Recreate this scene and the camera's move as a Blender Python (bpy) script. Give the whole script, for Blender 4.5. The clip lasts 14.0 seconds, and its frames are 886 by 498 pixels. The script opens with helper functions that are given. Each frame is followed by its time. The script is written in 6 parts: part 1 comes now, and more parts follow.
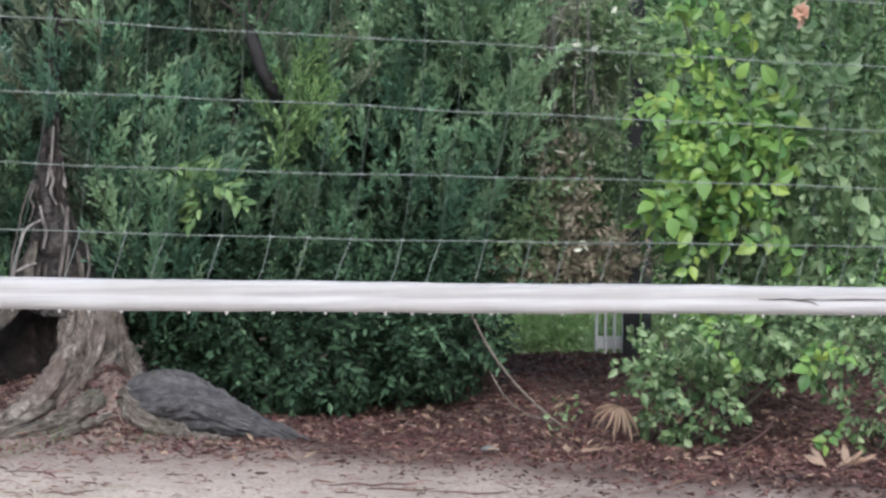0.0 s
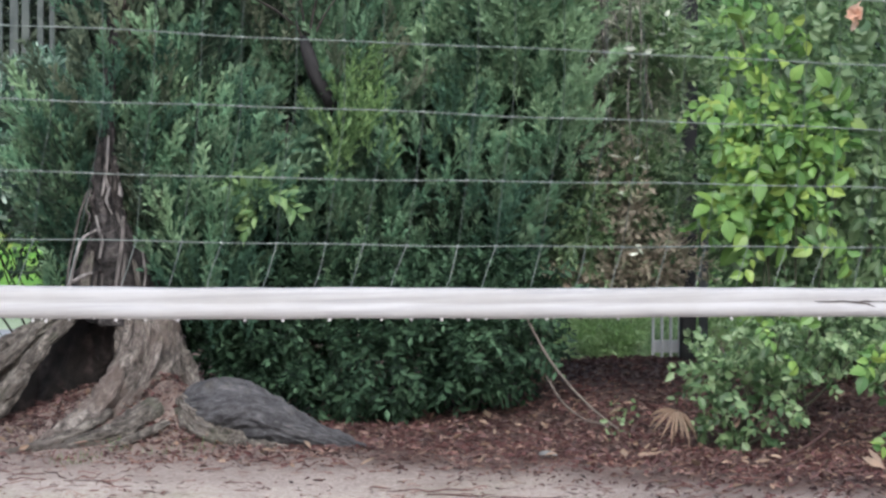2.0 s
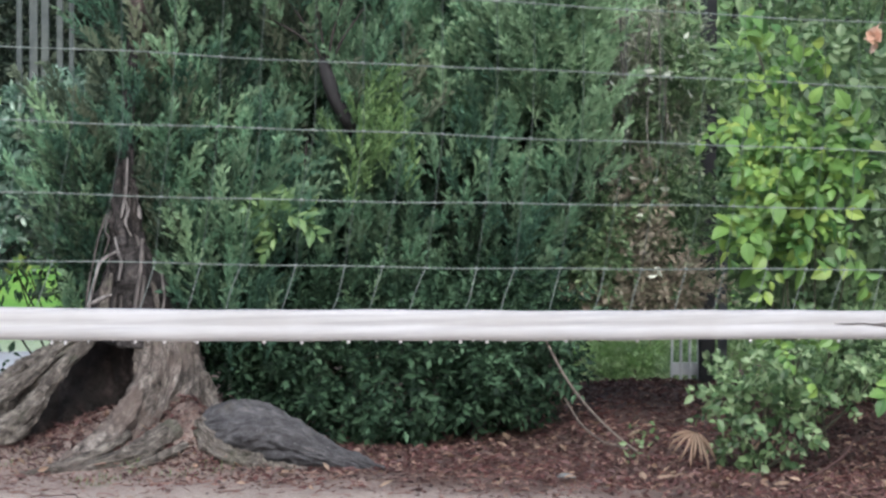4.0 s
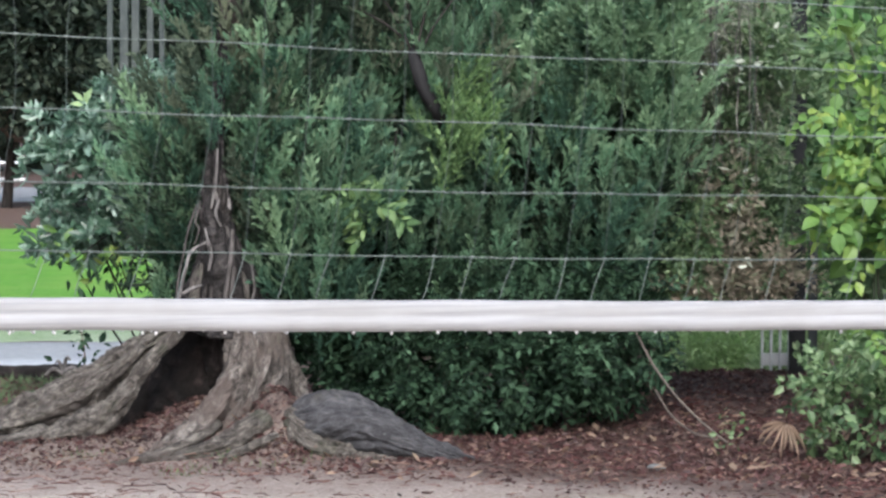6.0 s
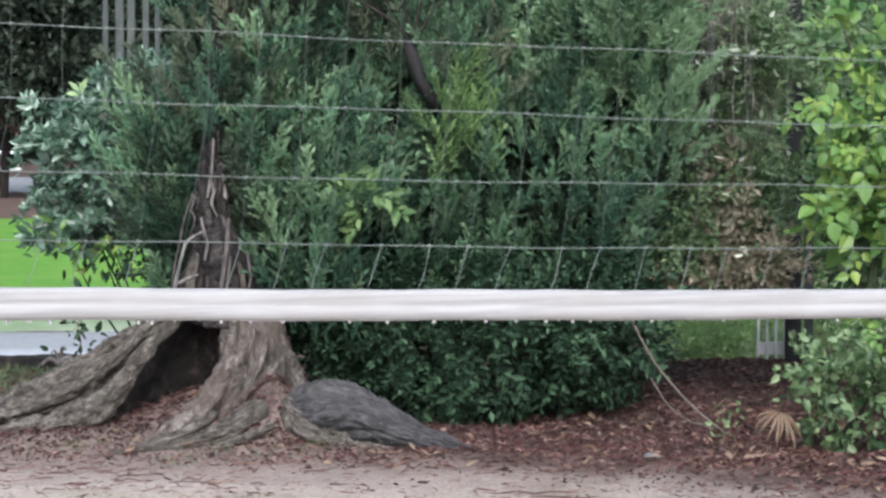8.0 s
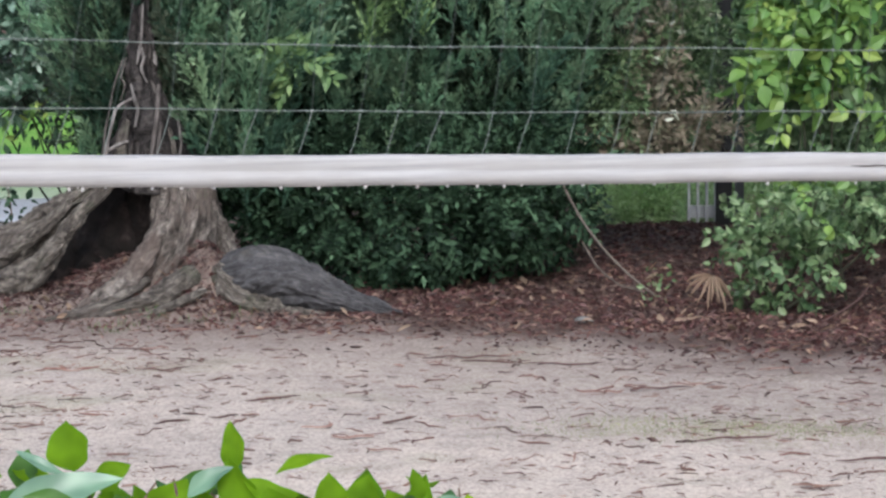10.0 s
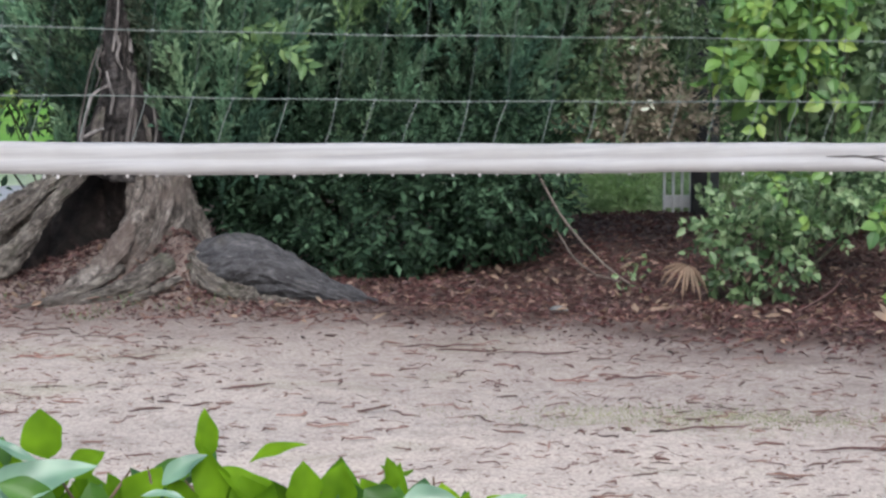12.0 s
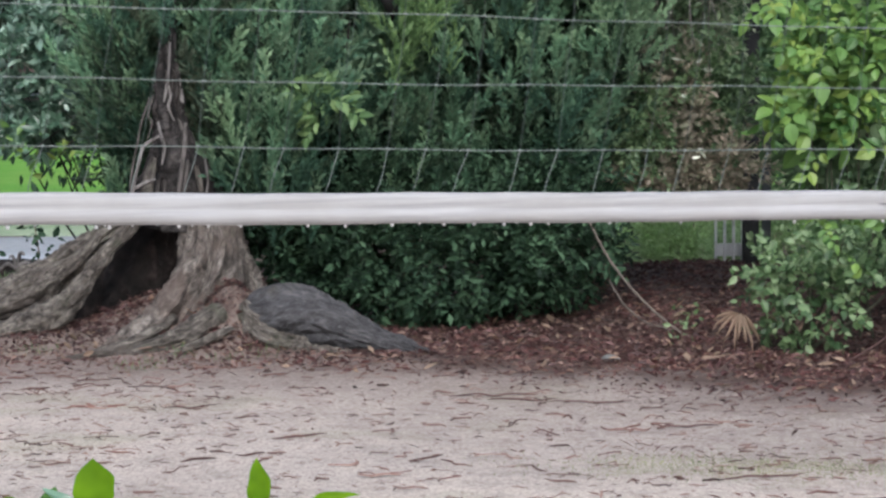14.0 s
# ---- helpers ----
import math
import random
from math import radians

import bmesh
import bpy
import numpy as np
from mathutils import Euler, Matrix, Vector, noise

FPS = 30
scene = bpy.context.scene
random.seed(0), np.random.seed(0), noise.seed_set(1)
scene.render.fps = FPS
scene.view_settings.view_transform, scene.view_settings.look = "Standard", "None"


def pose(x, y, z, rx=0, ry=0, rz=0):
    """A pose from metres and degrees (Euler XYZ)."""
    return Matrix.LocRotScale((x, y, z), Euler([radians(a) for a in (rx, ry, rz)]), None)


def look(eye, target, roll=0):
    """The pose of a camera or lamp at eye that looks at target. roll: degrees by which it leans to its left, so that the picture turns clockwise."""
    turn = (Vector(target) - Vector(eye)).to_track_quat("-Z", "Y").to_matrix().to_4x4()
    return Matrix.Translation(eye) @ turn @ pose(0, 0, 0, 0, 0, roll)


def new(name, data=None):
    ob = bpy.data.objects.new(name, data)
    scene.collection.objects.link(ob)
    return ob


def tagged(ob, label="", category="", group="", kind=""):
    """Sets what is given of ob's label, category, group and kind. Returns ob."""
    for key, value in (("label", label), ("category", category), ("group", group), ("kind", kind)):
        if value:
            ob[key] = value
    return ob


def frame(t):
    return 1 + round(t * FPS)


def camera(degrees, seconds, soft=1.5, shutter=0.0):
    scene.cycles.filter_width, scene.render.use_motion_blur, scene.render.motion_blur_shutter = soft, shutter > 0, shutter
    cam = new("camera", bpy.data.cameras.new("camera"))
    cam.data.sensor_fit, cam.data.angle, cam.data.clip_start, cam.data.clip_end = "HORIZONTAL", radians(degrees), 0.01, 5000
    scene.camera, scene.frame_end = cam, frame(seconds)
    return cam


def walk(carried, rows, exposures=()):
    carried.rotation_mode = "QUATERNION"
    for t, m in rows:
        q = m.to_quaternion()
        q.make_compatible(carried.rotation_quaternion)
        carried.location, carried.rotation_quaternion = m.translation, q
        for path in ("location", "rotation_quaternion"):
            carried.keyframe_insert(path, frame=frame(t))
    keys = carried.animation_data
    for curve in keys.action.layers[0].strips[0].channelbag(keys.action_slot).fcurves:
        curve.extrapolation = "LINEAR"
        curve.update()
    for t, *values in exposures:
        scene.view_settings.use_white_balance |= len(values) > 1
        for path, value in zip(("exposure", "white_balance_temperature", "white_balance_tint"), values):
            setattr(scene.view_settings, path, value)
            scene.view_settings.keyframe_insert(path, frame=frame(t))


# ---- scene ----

# ---------------------------------------------------------------- camera
cam = camera(16.0, 14.0, soft=2.6)
PATH = [
    (0.0, pose(0, 0, 1.5, 87.472, -0.796, -2.925)),
    (0.5, pose(0, 0, 1.5, 87.615, -0.757, -2.950)),
    (1.0, pose(0, 0, 1.5, 87.811, -0.372, -1.633)),
    (1.5, pose(0, 0, 1.5, 87.579, -0.251, -1.481)),
    (2.0, pose(0, 0, 1.5, 87.567, -0.170, -1.944)),
    (2.5, pose(0, 0, 1.5, 87.763, -0.128, -2.241)),
    (3.0, pose(0, 0, 1.5, 87.925, -0.111, -2.163)),
    (3.5, pose(0, 0, 1.5, 87.995, -0.166, -1.977)),
    (4.0, pose(0, 0, 1.5, 87.969, -0.191, -1.599)),
    (4.2, pose(0, 0, 1.5, 87.941, -0.241, -1.075)),
    (6.3, pose(0, 0, 1.5, 87.773, -0.111, 0.028)),
    (6.5, pose(0, 0, 1.5, 87.758, -0.069, -0.018)),
    (7.0, pose(0, 0, 1.5, 87.726, -0.071, -0.012)),
    (7.5, pose(0, 0, 1.5, 87.731, 0.000, -0.000)),
    (8.0, pose(0, 0, 1.5, 87.598, -0.038, -0.052)),
    (8.5, pose(0, 0, 1.5, 87.124, -0.008, -0.281)),
    (9.0, pose(0, 0, 1.5, 85.928, 0.058, -0.842)),
    (9.2, pose(0, 0, 1.5, 85.671, 0.193, -1.011)),
    (11.5, pose(0, 0, 1.5, 84.945, -0.098, -1.724)),
    (12.0, pose(0, 0, 1.5, 84.939, -0.071, -1.746)),
    (12.5, pose(0, 0, 1.5, 84.906, 0.009, -1.640)),
    (13.0, pose(0, 0, 1.5, 85.160, 0.089, -1.438)),
    (13.5, pose(0, 0, 1.5, 85.431, 0.203, -1.093)),
    (14.0, pose(0, 0, 1.5, 85.835, 0.202, -0.832)),
]
EXPOSURE, KELVIN, TINT = 0.55, 6060, 10.5
walk(cam, PATH, [(t, EXPOSURE + e, KELVIN, TINT) for t, e in ((0.0, 0.08), (7.5, 0.14), (8.5, 0.14), (9.0, -0.03), (11.5, -0.14), (12.5, -0.15), (14.0, -0.18))])

# ---------------------------------------------------------------- daylight under a white rain sky
SKY, SUN = 0.13, 1.5
world = bpy.data.worlds.new("overcast")
scene.world = world
world.use_nodes = True
wn, wl = world.node_tree.nodes, world.node_tree.links
sky = wn.new("ShaderNodeTexSky")
sky.sky_type, sky.sun_disc = "NISHITA", False
sky.sun_elevation, sky.sun_rotation = radians(42), radians(176)
sky.air_density, sky.dust_density = 1.2, 6.0
paler = wn.new("ShaderNodeHueSaturation")
paler.inputs["Saturation"].default_value = 0.7
wl.new(sky.outputs[0], paler.inputs["Color"])
wl.new(paler.outputs[0], wn["Background"].inputs["Color"])
wn["Background"].inputs["Strength"].default_value = SKY
sun = new("sun", bpy.data.lights.new("sun", "SUN"))
sun.data.energy, sun.data.angle, sun.data.color = SUN, radians(50), (0.97, 0.985, 1.0)
sun.matrix_world = look((0.8, -12, 11.0), (0, 0, 0))


# ---------------------------------------------------------------- materials
def nodes_of(name):
    m = bpy.data.materials.new(name)
    m.use_nodes = True
    return m, m.node_tree.nodes, m.node_tree.links, m.node_tree.nodes["Principled BSDF"]


def noise_node(n, l, scale, detail=4.0, rough=0.6, stretch=(1, 1, 1), kind="Object"):
    tc, mp, tx = n.new("ShaderNodeTexCoord"), n.new("ShaderNodeMapping"), n.new("ShaderNodeTexNoise")
    mp.inputs["Scale"].default_value = stretch
    tx.inputs["Scale"].default_value, tx.inputs["Detail"].default_value, tx.inputs["Roughness"].default_value = scale, detail, rough
    l.new(tc.outputs[kind], mp.inputs["Vector"])
    l.new(mp.outputs[0], tx.inputs["Vector"])
    return tx.outputs["Fac"]


def ramp(n, l, fac, stops):
    r = n.new("ShaderNodeValToRGB")
    e = r.color_ramp.elements
    while len(e) < len(stops):
        e.new(0.5)
    for k, (p, c) in zip(e, stops):
        k.position, k.color = p, (*c, 1)
    l.new(fac, r.inputs["Fac"])
    return r.outputs["Color"]


def mixed(n, l, fac, a, b, mode="MIX"):
    m = n.new("ShaderNodeMix")
    m.data_type, m.blend_type = "RGBA", mode
    for socket, v in ((m.inputs[0], fac), (m.inputs[6], a), (m.inputs[7], b)):
        if isinstance(v, bpy.types.NodeSocket):
            l.new(v, socket)
        else:
            socket.default_value = v if isinstance(v, float) else (*v, 1)
    return m.outputs[2]


def bump(n, l, p, fac, strength, distance):
    b = n.new("ShaderNodeBump")
    b.inputs["Strength"].default_value, b.inputs["Distance"].default_value = strength, distance
    l.new(fac, b.inputs["Height"])
    l.new(b.outputs[0], p.inputs["Normal"])


def surface(name, stops, scale, rough=0.8, relief=0.0, detail=6.0, stretch=(1, 1, 1), big=None, metallic=0.0, spec=0.4, fleck=None):
    """A mottled surface: fine grain from stops, larger stains from big = (scale, colour, amount)."""
    m, n, l, p = nodes_of(name)
    f = noise_node(n, l, scale, detail, 0.65, stretch)
    c = ramp(n, l, f, stops)
    if big:
        g = ramp(n, l, noise_node(n, l, big[0], 3.0), [(0.42, (0, 0, 0)), (0.62, (big[2],) * 3)])
        c = mixed(n, l, g, c, big[1])
    if fleck:
        g = ramp(n, l, noise_node(n, l, fleck[0], 6.0, 0.7), [(fleck[2], (0, 0, 0)), (fleck[2] + 0.08, (fleck[3],) * 3)])
        c = mixed(n, l, g, c, fleck[1])
    l.new(c, p.inputs["Base Color"])
    p.inputs["Roughness"].default_value, p.inputs["Metallic"].default_value = rough, metallic
    p.inputs["Specular IOR Level"].default_value = spec
    if relief:
        bump(n, l, p, f, 0.8, relief)
    return m


def leafy(name, colours, rough=0.45, through_light=0.3, patch=3.0, spec=0.4, toned=False):
    """Leaves: colour by leaf and by patch of the plant, some light through the blade."""
    m, n, l, p = nodes_of(name)
    geo = n.new("ShaderNodeNewGeometry")
    k = len(colours) - 1
    pick = geo.outputs["Random Per Island"]
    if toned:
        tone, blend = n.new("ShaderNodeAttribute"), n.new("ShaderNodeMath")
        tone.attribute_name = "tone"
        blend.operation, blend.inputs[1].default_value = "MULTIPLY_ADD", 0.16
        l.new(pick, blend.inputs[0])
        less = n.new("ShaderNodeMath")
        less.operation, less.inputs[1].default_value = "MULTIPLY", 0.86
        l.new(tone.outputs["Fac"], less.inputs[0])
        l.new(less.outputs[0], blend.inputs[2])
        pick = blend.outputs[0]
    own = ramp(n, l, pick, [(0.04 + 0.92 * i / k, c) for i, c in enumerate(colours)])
    area = ramp(n, l, noise_node(n, l, patch, 2.0), [(0.3, (0.55, 0.6, 0.55)), (0.7, (1.3, 1.25, 1.1))])
    c = mixed(n, l, 1.0, own, area, "MULTIPLY")
    l.new(c, p.inputs["Base Color"])
    p.inputs["Roughness"].default_value = rough
    p.inputs["Specular IOR Level"].default_value = spec
    tr, mx = n.new("ShaderNodeBsdfTranslucent"), n.new("ShaderNodeMixShader")
    l.new(c, tr.inputs["Color"])
    mx.inputs[0].default_value = through_light
    l.new(p.outputs[0], mx.inputs[1])
    l.new(tr.outputs[0], mx.inputs[2])
    l.new(mx.outputs[0], n["Material Output"].inputs["Surface"])
    return m


def ground_material():
    """Pale trodden sand, darker damp soil towards the trees, brown crumbs, a faint green film of moss."""
    m, n, l, p = nodes_of("trodden_sand")
    fine = noise_node(n, l, 60, 8, 0.75, (1.2, 0.5, 1))
    c = ramp(n, l, fine, [(0.3, (0.25, 0.204, 0.182)), (0.47, (0.45, 0.394, 0.354)), (0.62, (0.60, 0.543, 0.495))])
    c = mixed(n, l, 1.0, c, ramp(n, l, noise_node(n, l, 4.5, 5, 0.6), [(0.3, (0.80, 0.78, 0.77)), (0.5, (1.0, 1.0, 1.0)), (0.7, (1.12, 1.12, 1.10))]), "MULTIPLY")
    crumbs = ramp(n, l, noise_node(n, l, 26, 6, 0.7, (1.3, 0.6, 1)), [(0.57, (0, 0, 0)), (0.64, (0.7,) * 3)])
    c = mixed(n, l, crumbs, c, (0.22, 0.14, 0.125))
    moss = ramp(n, l, noise_node(n, l, 1.1, 4), [(0.55, (0, 0, 0)), (0.75, (0.45,) * 3)])
    c = mixed(n, l, moss, c, (0.27, 0.29, 0.15))
    tc, sep = n.new("ShaderNodeTexCoord"), n.new("ShaderNodeSeparateXYZ")
    l.new(tc.outputs["Object"], sep.inputs[0])
    lean = n.new("ShaderNodeMath")
    lean.operation, lean.inputs[1].default_value = "MULTIPLY_ADD", 0.66
    l.new(sep.outputs["X"], lean.inputs[0])
    l.new(sep.outputs["Y"], lean.inputs[2])
    wob = n.new("ShaderNodeMath")
    wob.operation, wob.inputs[1].default_value = "MULTIPLY_ADD", 2.2
    l.new(noise_node(n, l, 1.6, 5), wob.inputs[0])
    l.new(lean.outputs[0], wob.inputs[2])
    soil = n.new("ShaderNodeMapRange")
    soil.inputs["From Min"].default_value, soil.inputs["From Max"].default_value = 14.1, 15.2
    l.new(wob.outputs[0], soil.inputs["Value"])
    dusty = n.new("ShaderNodeMapRange")
    dusty.inputs["From Min"].default_value, dusty.inputs["From Max"].default_value, dusty.inputs["To Max"].default_value = 11.3, 14.2, 0.68
    l.new(wob.outputs[0], dusty.inputs["Value"])
    # trodden earth round the old tree
    from_tree, ring, blotch, nearby, most = n.new("ShaderNodeMapping"), n.new("ShaderNodeVectorMath"), n.new("ShaderNodeMath"), n.new("ShaderNodeMapRange"), n.new("ShaderNodeMath")
    from_tree.vector_type = "TEXTURE"
    from_tree.inputs["Location"].default_value, from_tree.inputs["Scale"].default_value = (-1.0, 14.4, 0), (1.7, 0.98, 1.0)
    l.new(tc.outputs["Object"], from_tree.inputs["Vector"])
    ring.operation = "LENGTH"
    l.new(from_tree.outputs[0], ring.inputs[0])
    blotch.operation, blotch.inputs[1].default_value = "MULTIPLY_ADD", 1.6
    l.new(noise_node(n, l, 3.2, 6, 0.7), blotch.inputs[0])
    l.new(ring.outputs["Value"], blotch.inputs[2])
    nearby.inputs["From Min"].default_value, nearby.inputs["From Max"].default_value, nearby.inputs["To Min"].default_value, nearby.inputs["To Max"].default_value = 1.5, 2.6, 0.55, 0.0
    l.new(blotch.outputs[0], nearby.inputs["Value"])
    most.operation = "MAXIMUM"
    l.new(soil.outputs[0], most.inputs[0])
    l.new(nearby.outputs[0], most.inputs[1])
    flakes = ramp(n, l, noise_node(n, l, 30, 6, 0.75), [(0.38, (0.35,) * 3), (0.6, (1, 1, 1))])
    c = mixed(n, l, mixed(n, l, 1.0, flakes, dusty.outputs[0], "MULTIPLY"), c, (0.135, 0.096, 0.09))
    dirt = ramp(n, l, noise_node(n, l, 35, 8, 0.75), [(0.3, (0.034, 0.021, 0.018)), (0.5, (0.075, 0.046, 0.039)), (0.7, (0.15, 0.094, 0.078))])
    c = mixed(n, l, most.outputs[0], c, dirt)
    l.new(c, p.inputs["Base Color"])
    p.inputs["Roughness"].default_value = 0.85
    lumpy = n.new("ShaderNodeMath")
    lumpy.operation, lumpy.inputs[1].default_value = "MULTIPLY_ADD", 0.7
    l.new(noise_node(n, l, 15, 5, 0.6), lumpy.inputs[0])
    l.new(fine, lumpy.inputs[2])
    bump(n, l, p, lumpy.outputs[0], 0.6, 0.008)
    return m


SAND = ground_material()


def bark_surface(name, stops, patches, relief=0.02, rough=0.85, stringy=1.0):
    """Bark with fibres that follow each root: fine grain from stops along it, patches of (scale, threshold, colour, amount) over it."""
    m, n, l, p = nodes_of(name)
    along_grain, mp, tx, fibre = n.new("ShaderNodeAttribute"), n.new("ShaderNodeMapping"), n.new("ShaderNodeTexNoise"), n.new("ShaderNodeTexNoise")
    along_grain.attribute_name = "grain"
    l.new(along_grain.outputs["Vector"], mp.inputs["Vector"])
    for t, scale, detail, dist in ((tx, 30.0, 8.0, 0.9), (fibre, 95.0, 6.0, 0.6)):
        t.inputs["Scale"].default_value, t.inputs["Detail"].default_value, t.inputs["Roughness"].default_value, t.inputs["Distortion"].default_value = scale, detail, 0.65, dist
        l.new(mp.outputs[0], t.inputs["Vector"])
    c = ramp(n, l, tx.outputs["Fac"], stops)
    c = mixed(n, l, stringy, c, ramp(n, l, fibre.outputs["Fac"], [(0.36, (0.25, 0.24, 0.24)), (0.48, (0.95, 0.95, 0.95)), (0.64, (1.75, 1.72, 1.68))]), "MULTIPLY")
    for scale, edge_at, colour, amount in patches:
        g = ramp(n, l, noise_node(n, l, scale, 6.0, 0.7), [(edge_at, (0, 0, 0)), (edge_at + 0.1, (amount,) * 3)])
        c = mixed(n, l, g, c, colour)
    l.new(c, p.inputs["Base Color"])
    p.inputs["Roughness"].default_value, p.inputs["Specular IOR Level"].default_value = rough, 0.35
    both = n.new("ShaderNodeMath")
    both.operation, both.inputs[1].default_value = "MULTIPLY_ADD", 0.5
    l.new(fibre.outputs["Fac"], both.inputs[0])
    l.new(tx.outputs["Fac"], both.inputs[2])
    bump(n, l, p, both.outputs[0], 1.0, relief)
    return m


BARK = bark_surface("grey_brown_bark", [(0.34, (0.020, 0.018, 0.016)), (0.44, (0.062, 0.054, 0.048)), (0.55, (0.11, 0.10, 0.09)), (0.70, (0.205, 0.19, 0.172))],
                    [(4.0, 0.55, (0.10, 0.086, 0.08), 0.5), (7.0, 0.56, (0.085, 0.092, 0.066), 0.5), (38.0, 0.62, (0.25, 0.24, 0.225), 0.5)], stringy=0.8)
PALEBARK = bark_surface("pale_lichened_bark", [(0.34, (0.022, 0.019, 0.017)), (0.44, (0.072, 0.062, 0.056)), (0.55, (0.12, 0.106, 0.097)), (0.70, (0.235, 0.217, 0.20))],
                        [(3.5, 0.50, (0.10, 0.075, 0.066), 0.6), (7.0, 0.58, (0.10, 0.107, 0.08), 0.5), (30.0, 0.62, (0.28, 0.27, 0.25), 0.5)], stringy=0.8)
DARKBARK = bark_surface("dark_fibrous_bark", [(0.34, (0.004, 0.0035, 0.004)), (0.5, (0.016, 0.014, 0.014)), (0.7, (0.07, 0.064, 0.064))], [(9.0, 0.62, (0.06, 0.054, 0.053), 0.5)])
BROWNBARK = bark_surface("smooth_brown_bark", [(0.3, (0.026, 0.021, 0.019)), (0.5, (0.052, 0.043, 0.039)), (0.7, (0.088, 0.076, 0.07))], [(6.0, 0.56, (0.09, 0.095, 0.075), 0.5)], 0.005)
GREYBARK = bark_surface("dark_grey_bark", [(0.3, (0.022, 0.022, 0.025)), (0.46, (0.045, 0.045, 0.05)), (0.6, (0.072, 0.072, 0.078)), (0.78, (0.16, 0.155, 0.15))],
                        [(5.0, 0.6, (0.085, 0.078, 0.068), 0.6), (34.0, 0.60, (0.19, 0.185, 0.18), 0.5), (2.6, 0.56, (0.10, 0.10, 0.10), 0.5)], 0.012, stringy=0.45)
DARKSTEM = surface("dark_stem_bark", [(0.3, (0.008, 0.007, 0.007)), (0.6, (0.028, 0.023, 0.021)), (0.8, (0.09, 0.078, 0.072))], 18, 0.9, 0.01, 8, (1, 1, 0.3))
BLACKBARK = surface("near_black_bark", [(0.3, (0.006, 0.006, 0.007)), (0.6, (0.014, 0.0135, 0.015)), (0.8, (0.03, 0.029, 0.031))], 18, 0.8, 0.01, 8, (1, 1, 0.3))
STONE = surface("grey_stone", [(0.3, (0.07, 0.075, 0.075)), (0.7, (0.19, 0.19, 0.19))], 30, 0.7, 0.003)
# near-black for the log, and as painted shade inside the root hollow
DARKWOOD = surface("hollow_shade_and_log_wood", [(0.36, (0.004, 0.003, 0.003)), (0.55, (0.017, 0.013, 0.012)), (0.70, (0.06, 0.045, 0.042))], 11, 0.9, 0.06, 10)
DULLWIRE = surface("dull_thin_wire", [(0.3, (0.035, 0.05, 0.046)), (0.7, (0.09, 0.115, 0.108))], 30, 0.6)
PEEL = surface("peeling_bark", [(0.35, (0.02, 0.017, 0.016)), (0.7, (0.12, 0.108, 0.104))], 30, 0.85, 0.004, 5, (1, 1, 0.2))
PALEPEEL = surface("pale_peeling_bark", [(0.35, (0.06, 0.054, 0.053)), (0.68, (0.25, 0.235, 0.23))], 30, 0.85, 0.004, 5, (1, 1, 0.2))
WOOD = surface("brown_twig_bark", [(0.3, (0.07, 0.045, 0.035)), (0.7, (0.2, 0.14, 0.11))], 40, 0.8, 0.003)
REDTWIG = surface("red_brown_twig", [(0.3, (0.06, 0.032, 0.031)), (0.7, (0.15, 0.085, 0.08))], 40, 0.8, 0.003)
STEMBARK = surface("olive_stem_bark", [(0.3, (0.03, 0.034, 0.022)), (0.7, (0.085, 0.085, 0.06))], 40, 0.8, 0.003)
CANE = surface("pale_cane_bark", [(0.3, (0.075, 0.06, 0.052)), (0.7, (0.145, 0.12, 0.105))], 30, 0.7, 0.002)
PAINT = surface("white_rail_paint", [(0.3, (0.272, 0.274, 0.289)), (0.55, (0.378, 0.379, 0.394))], 9, 0.35, 0.0012, 8, (0.22, 0.22, 9), (3.5, (0.305, 0.30, 0.302), 0.5), spec=0.4)
CRACK = surface("dark_crack", [(0.3, (0.05, 0.045, 0.045)), (0.7, (0.12, 0.11, 0.11))], 30, 0.9)
WIRE = surface("galvanised_wire", [(0.3, (0.08, 0.10, 0.096)), (0.7, (0.20, 0.235, 0.228))], 30, 0.5)
STEEL = surface("weathered_dark_steel", [(0.3, (0.007, 0.008, 0.010)), (0.7, (0.018, 0.021, 0.025))], 14, 0.85, 0.002, big=(3, (0.035, 0.036, 0.04), 0.6))
GREYPAINT = surface("grey_painted_slats", [(0.3, (0.034, 0.042, 0.048)), (0.7, (0.062, 0.072, 0.08))], 8, 0.6, 0.001, big=(2, (0.09, 0.1, 0.1), 0.5))
WHITE = surface("white_picket_paint", [(0.3, (0.62, 0.64, 0.66)), (0.7, (0.78, 0.8, 0.82))], 8, 0.5)
# wet grass; the pale stops also hold its whitish reflections
VERGE = surface("wet_sheen_verge", [(0.25, (0.13, 0.21, 0.09)), (0.55, (0.21, 0.30, 0.15)), (0.8, (0.34, 0.40, 0.27))], 12, 0.5, 0.02, 8, big=(1.5, (0.3, 0.36, 0.25), 0.7))
LAWN = surface("wet_green_lawn", [(0.25, (0.06, 0.19, 0.016)), (0.55, (0.10, 0.28, 0.022)), (0.8, (0.16, 0.36, 0.05))], 9, 0.8, 0.03, 8, big=(0.8, (0.17, 0.31, 0.05), 0.7), fleck=(14, (0.24, 0.36, 0.12), 0.6, 0.7))
ASPHALT = surface("wet_grey_paving", [(0.3, (0.34, 0.36, 0.39)), (0.7, (0.5, 0.52, 0.55))], 20, 0.25, 0.002, big=(1.2, (0.4, 0.42, 0.46), 0.7))
EARTH = surface("brown_bed_soil", [(0.3, (0.06, 0.038, 0.03)), (0.7, (0.15, 0.10, 0.08))], 6, 0.9, 0.03, 8)
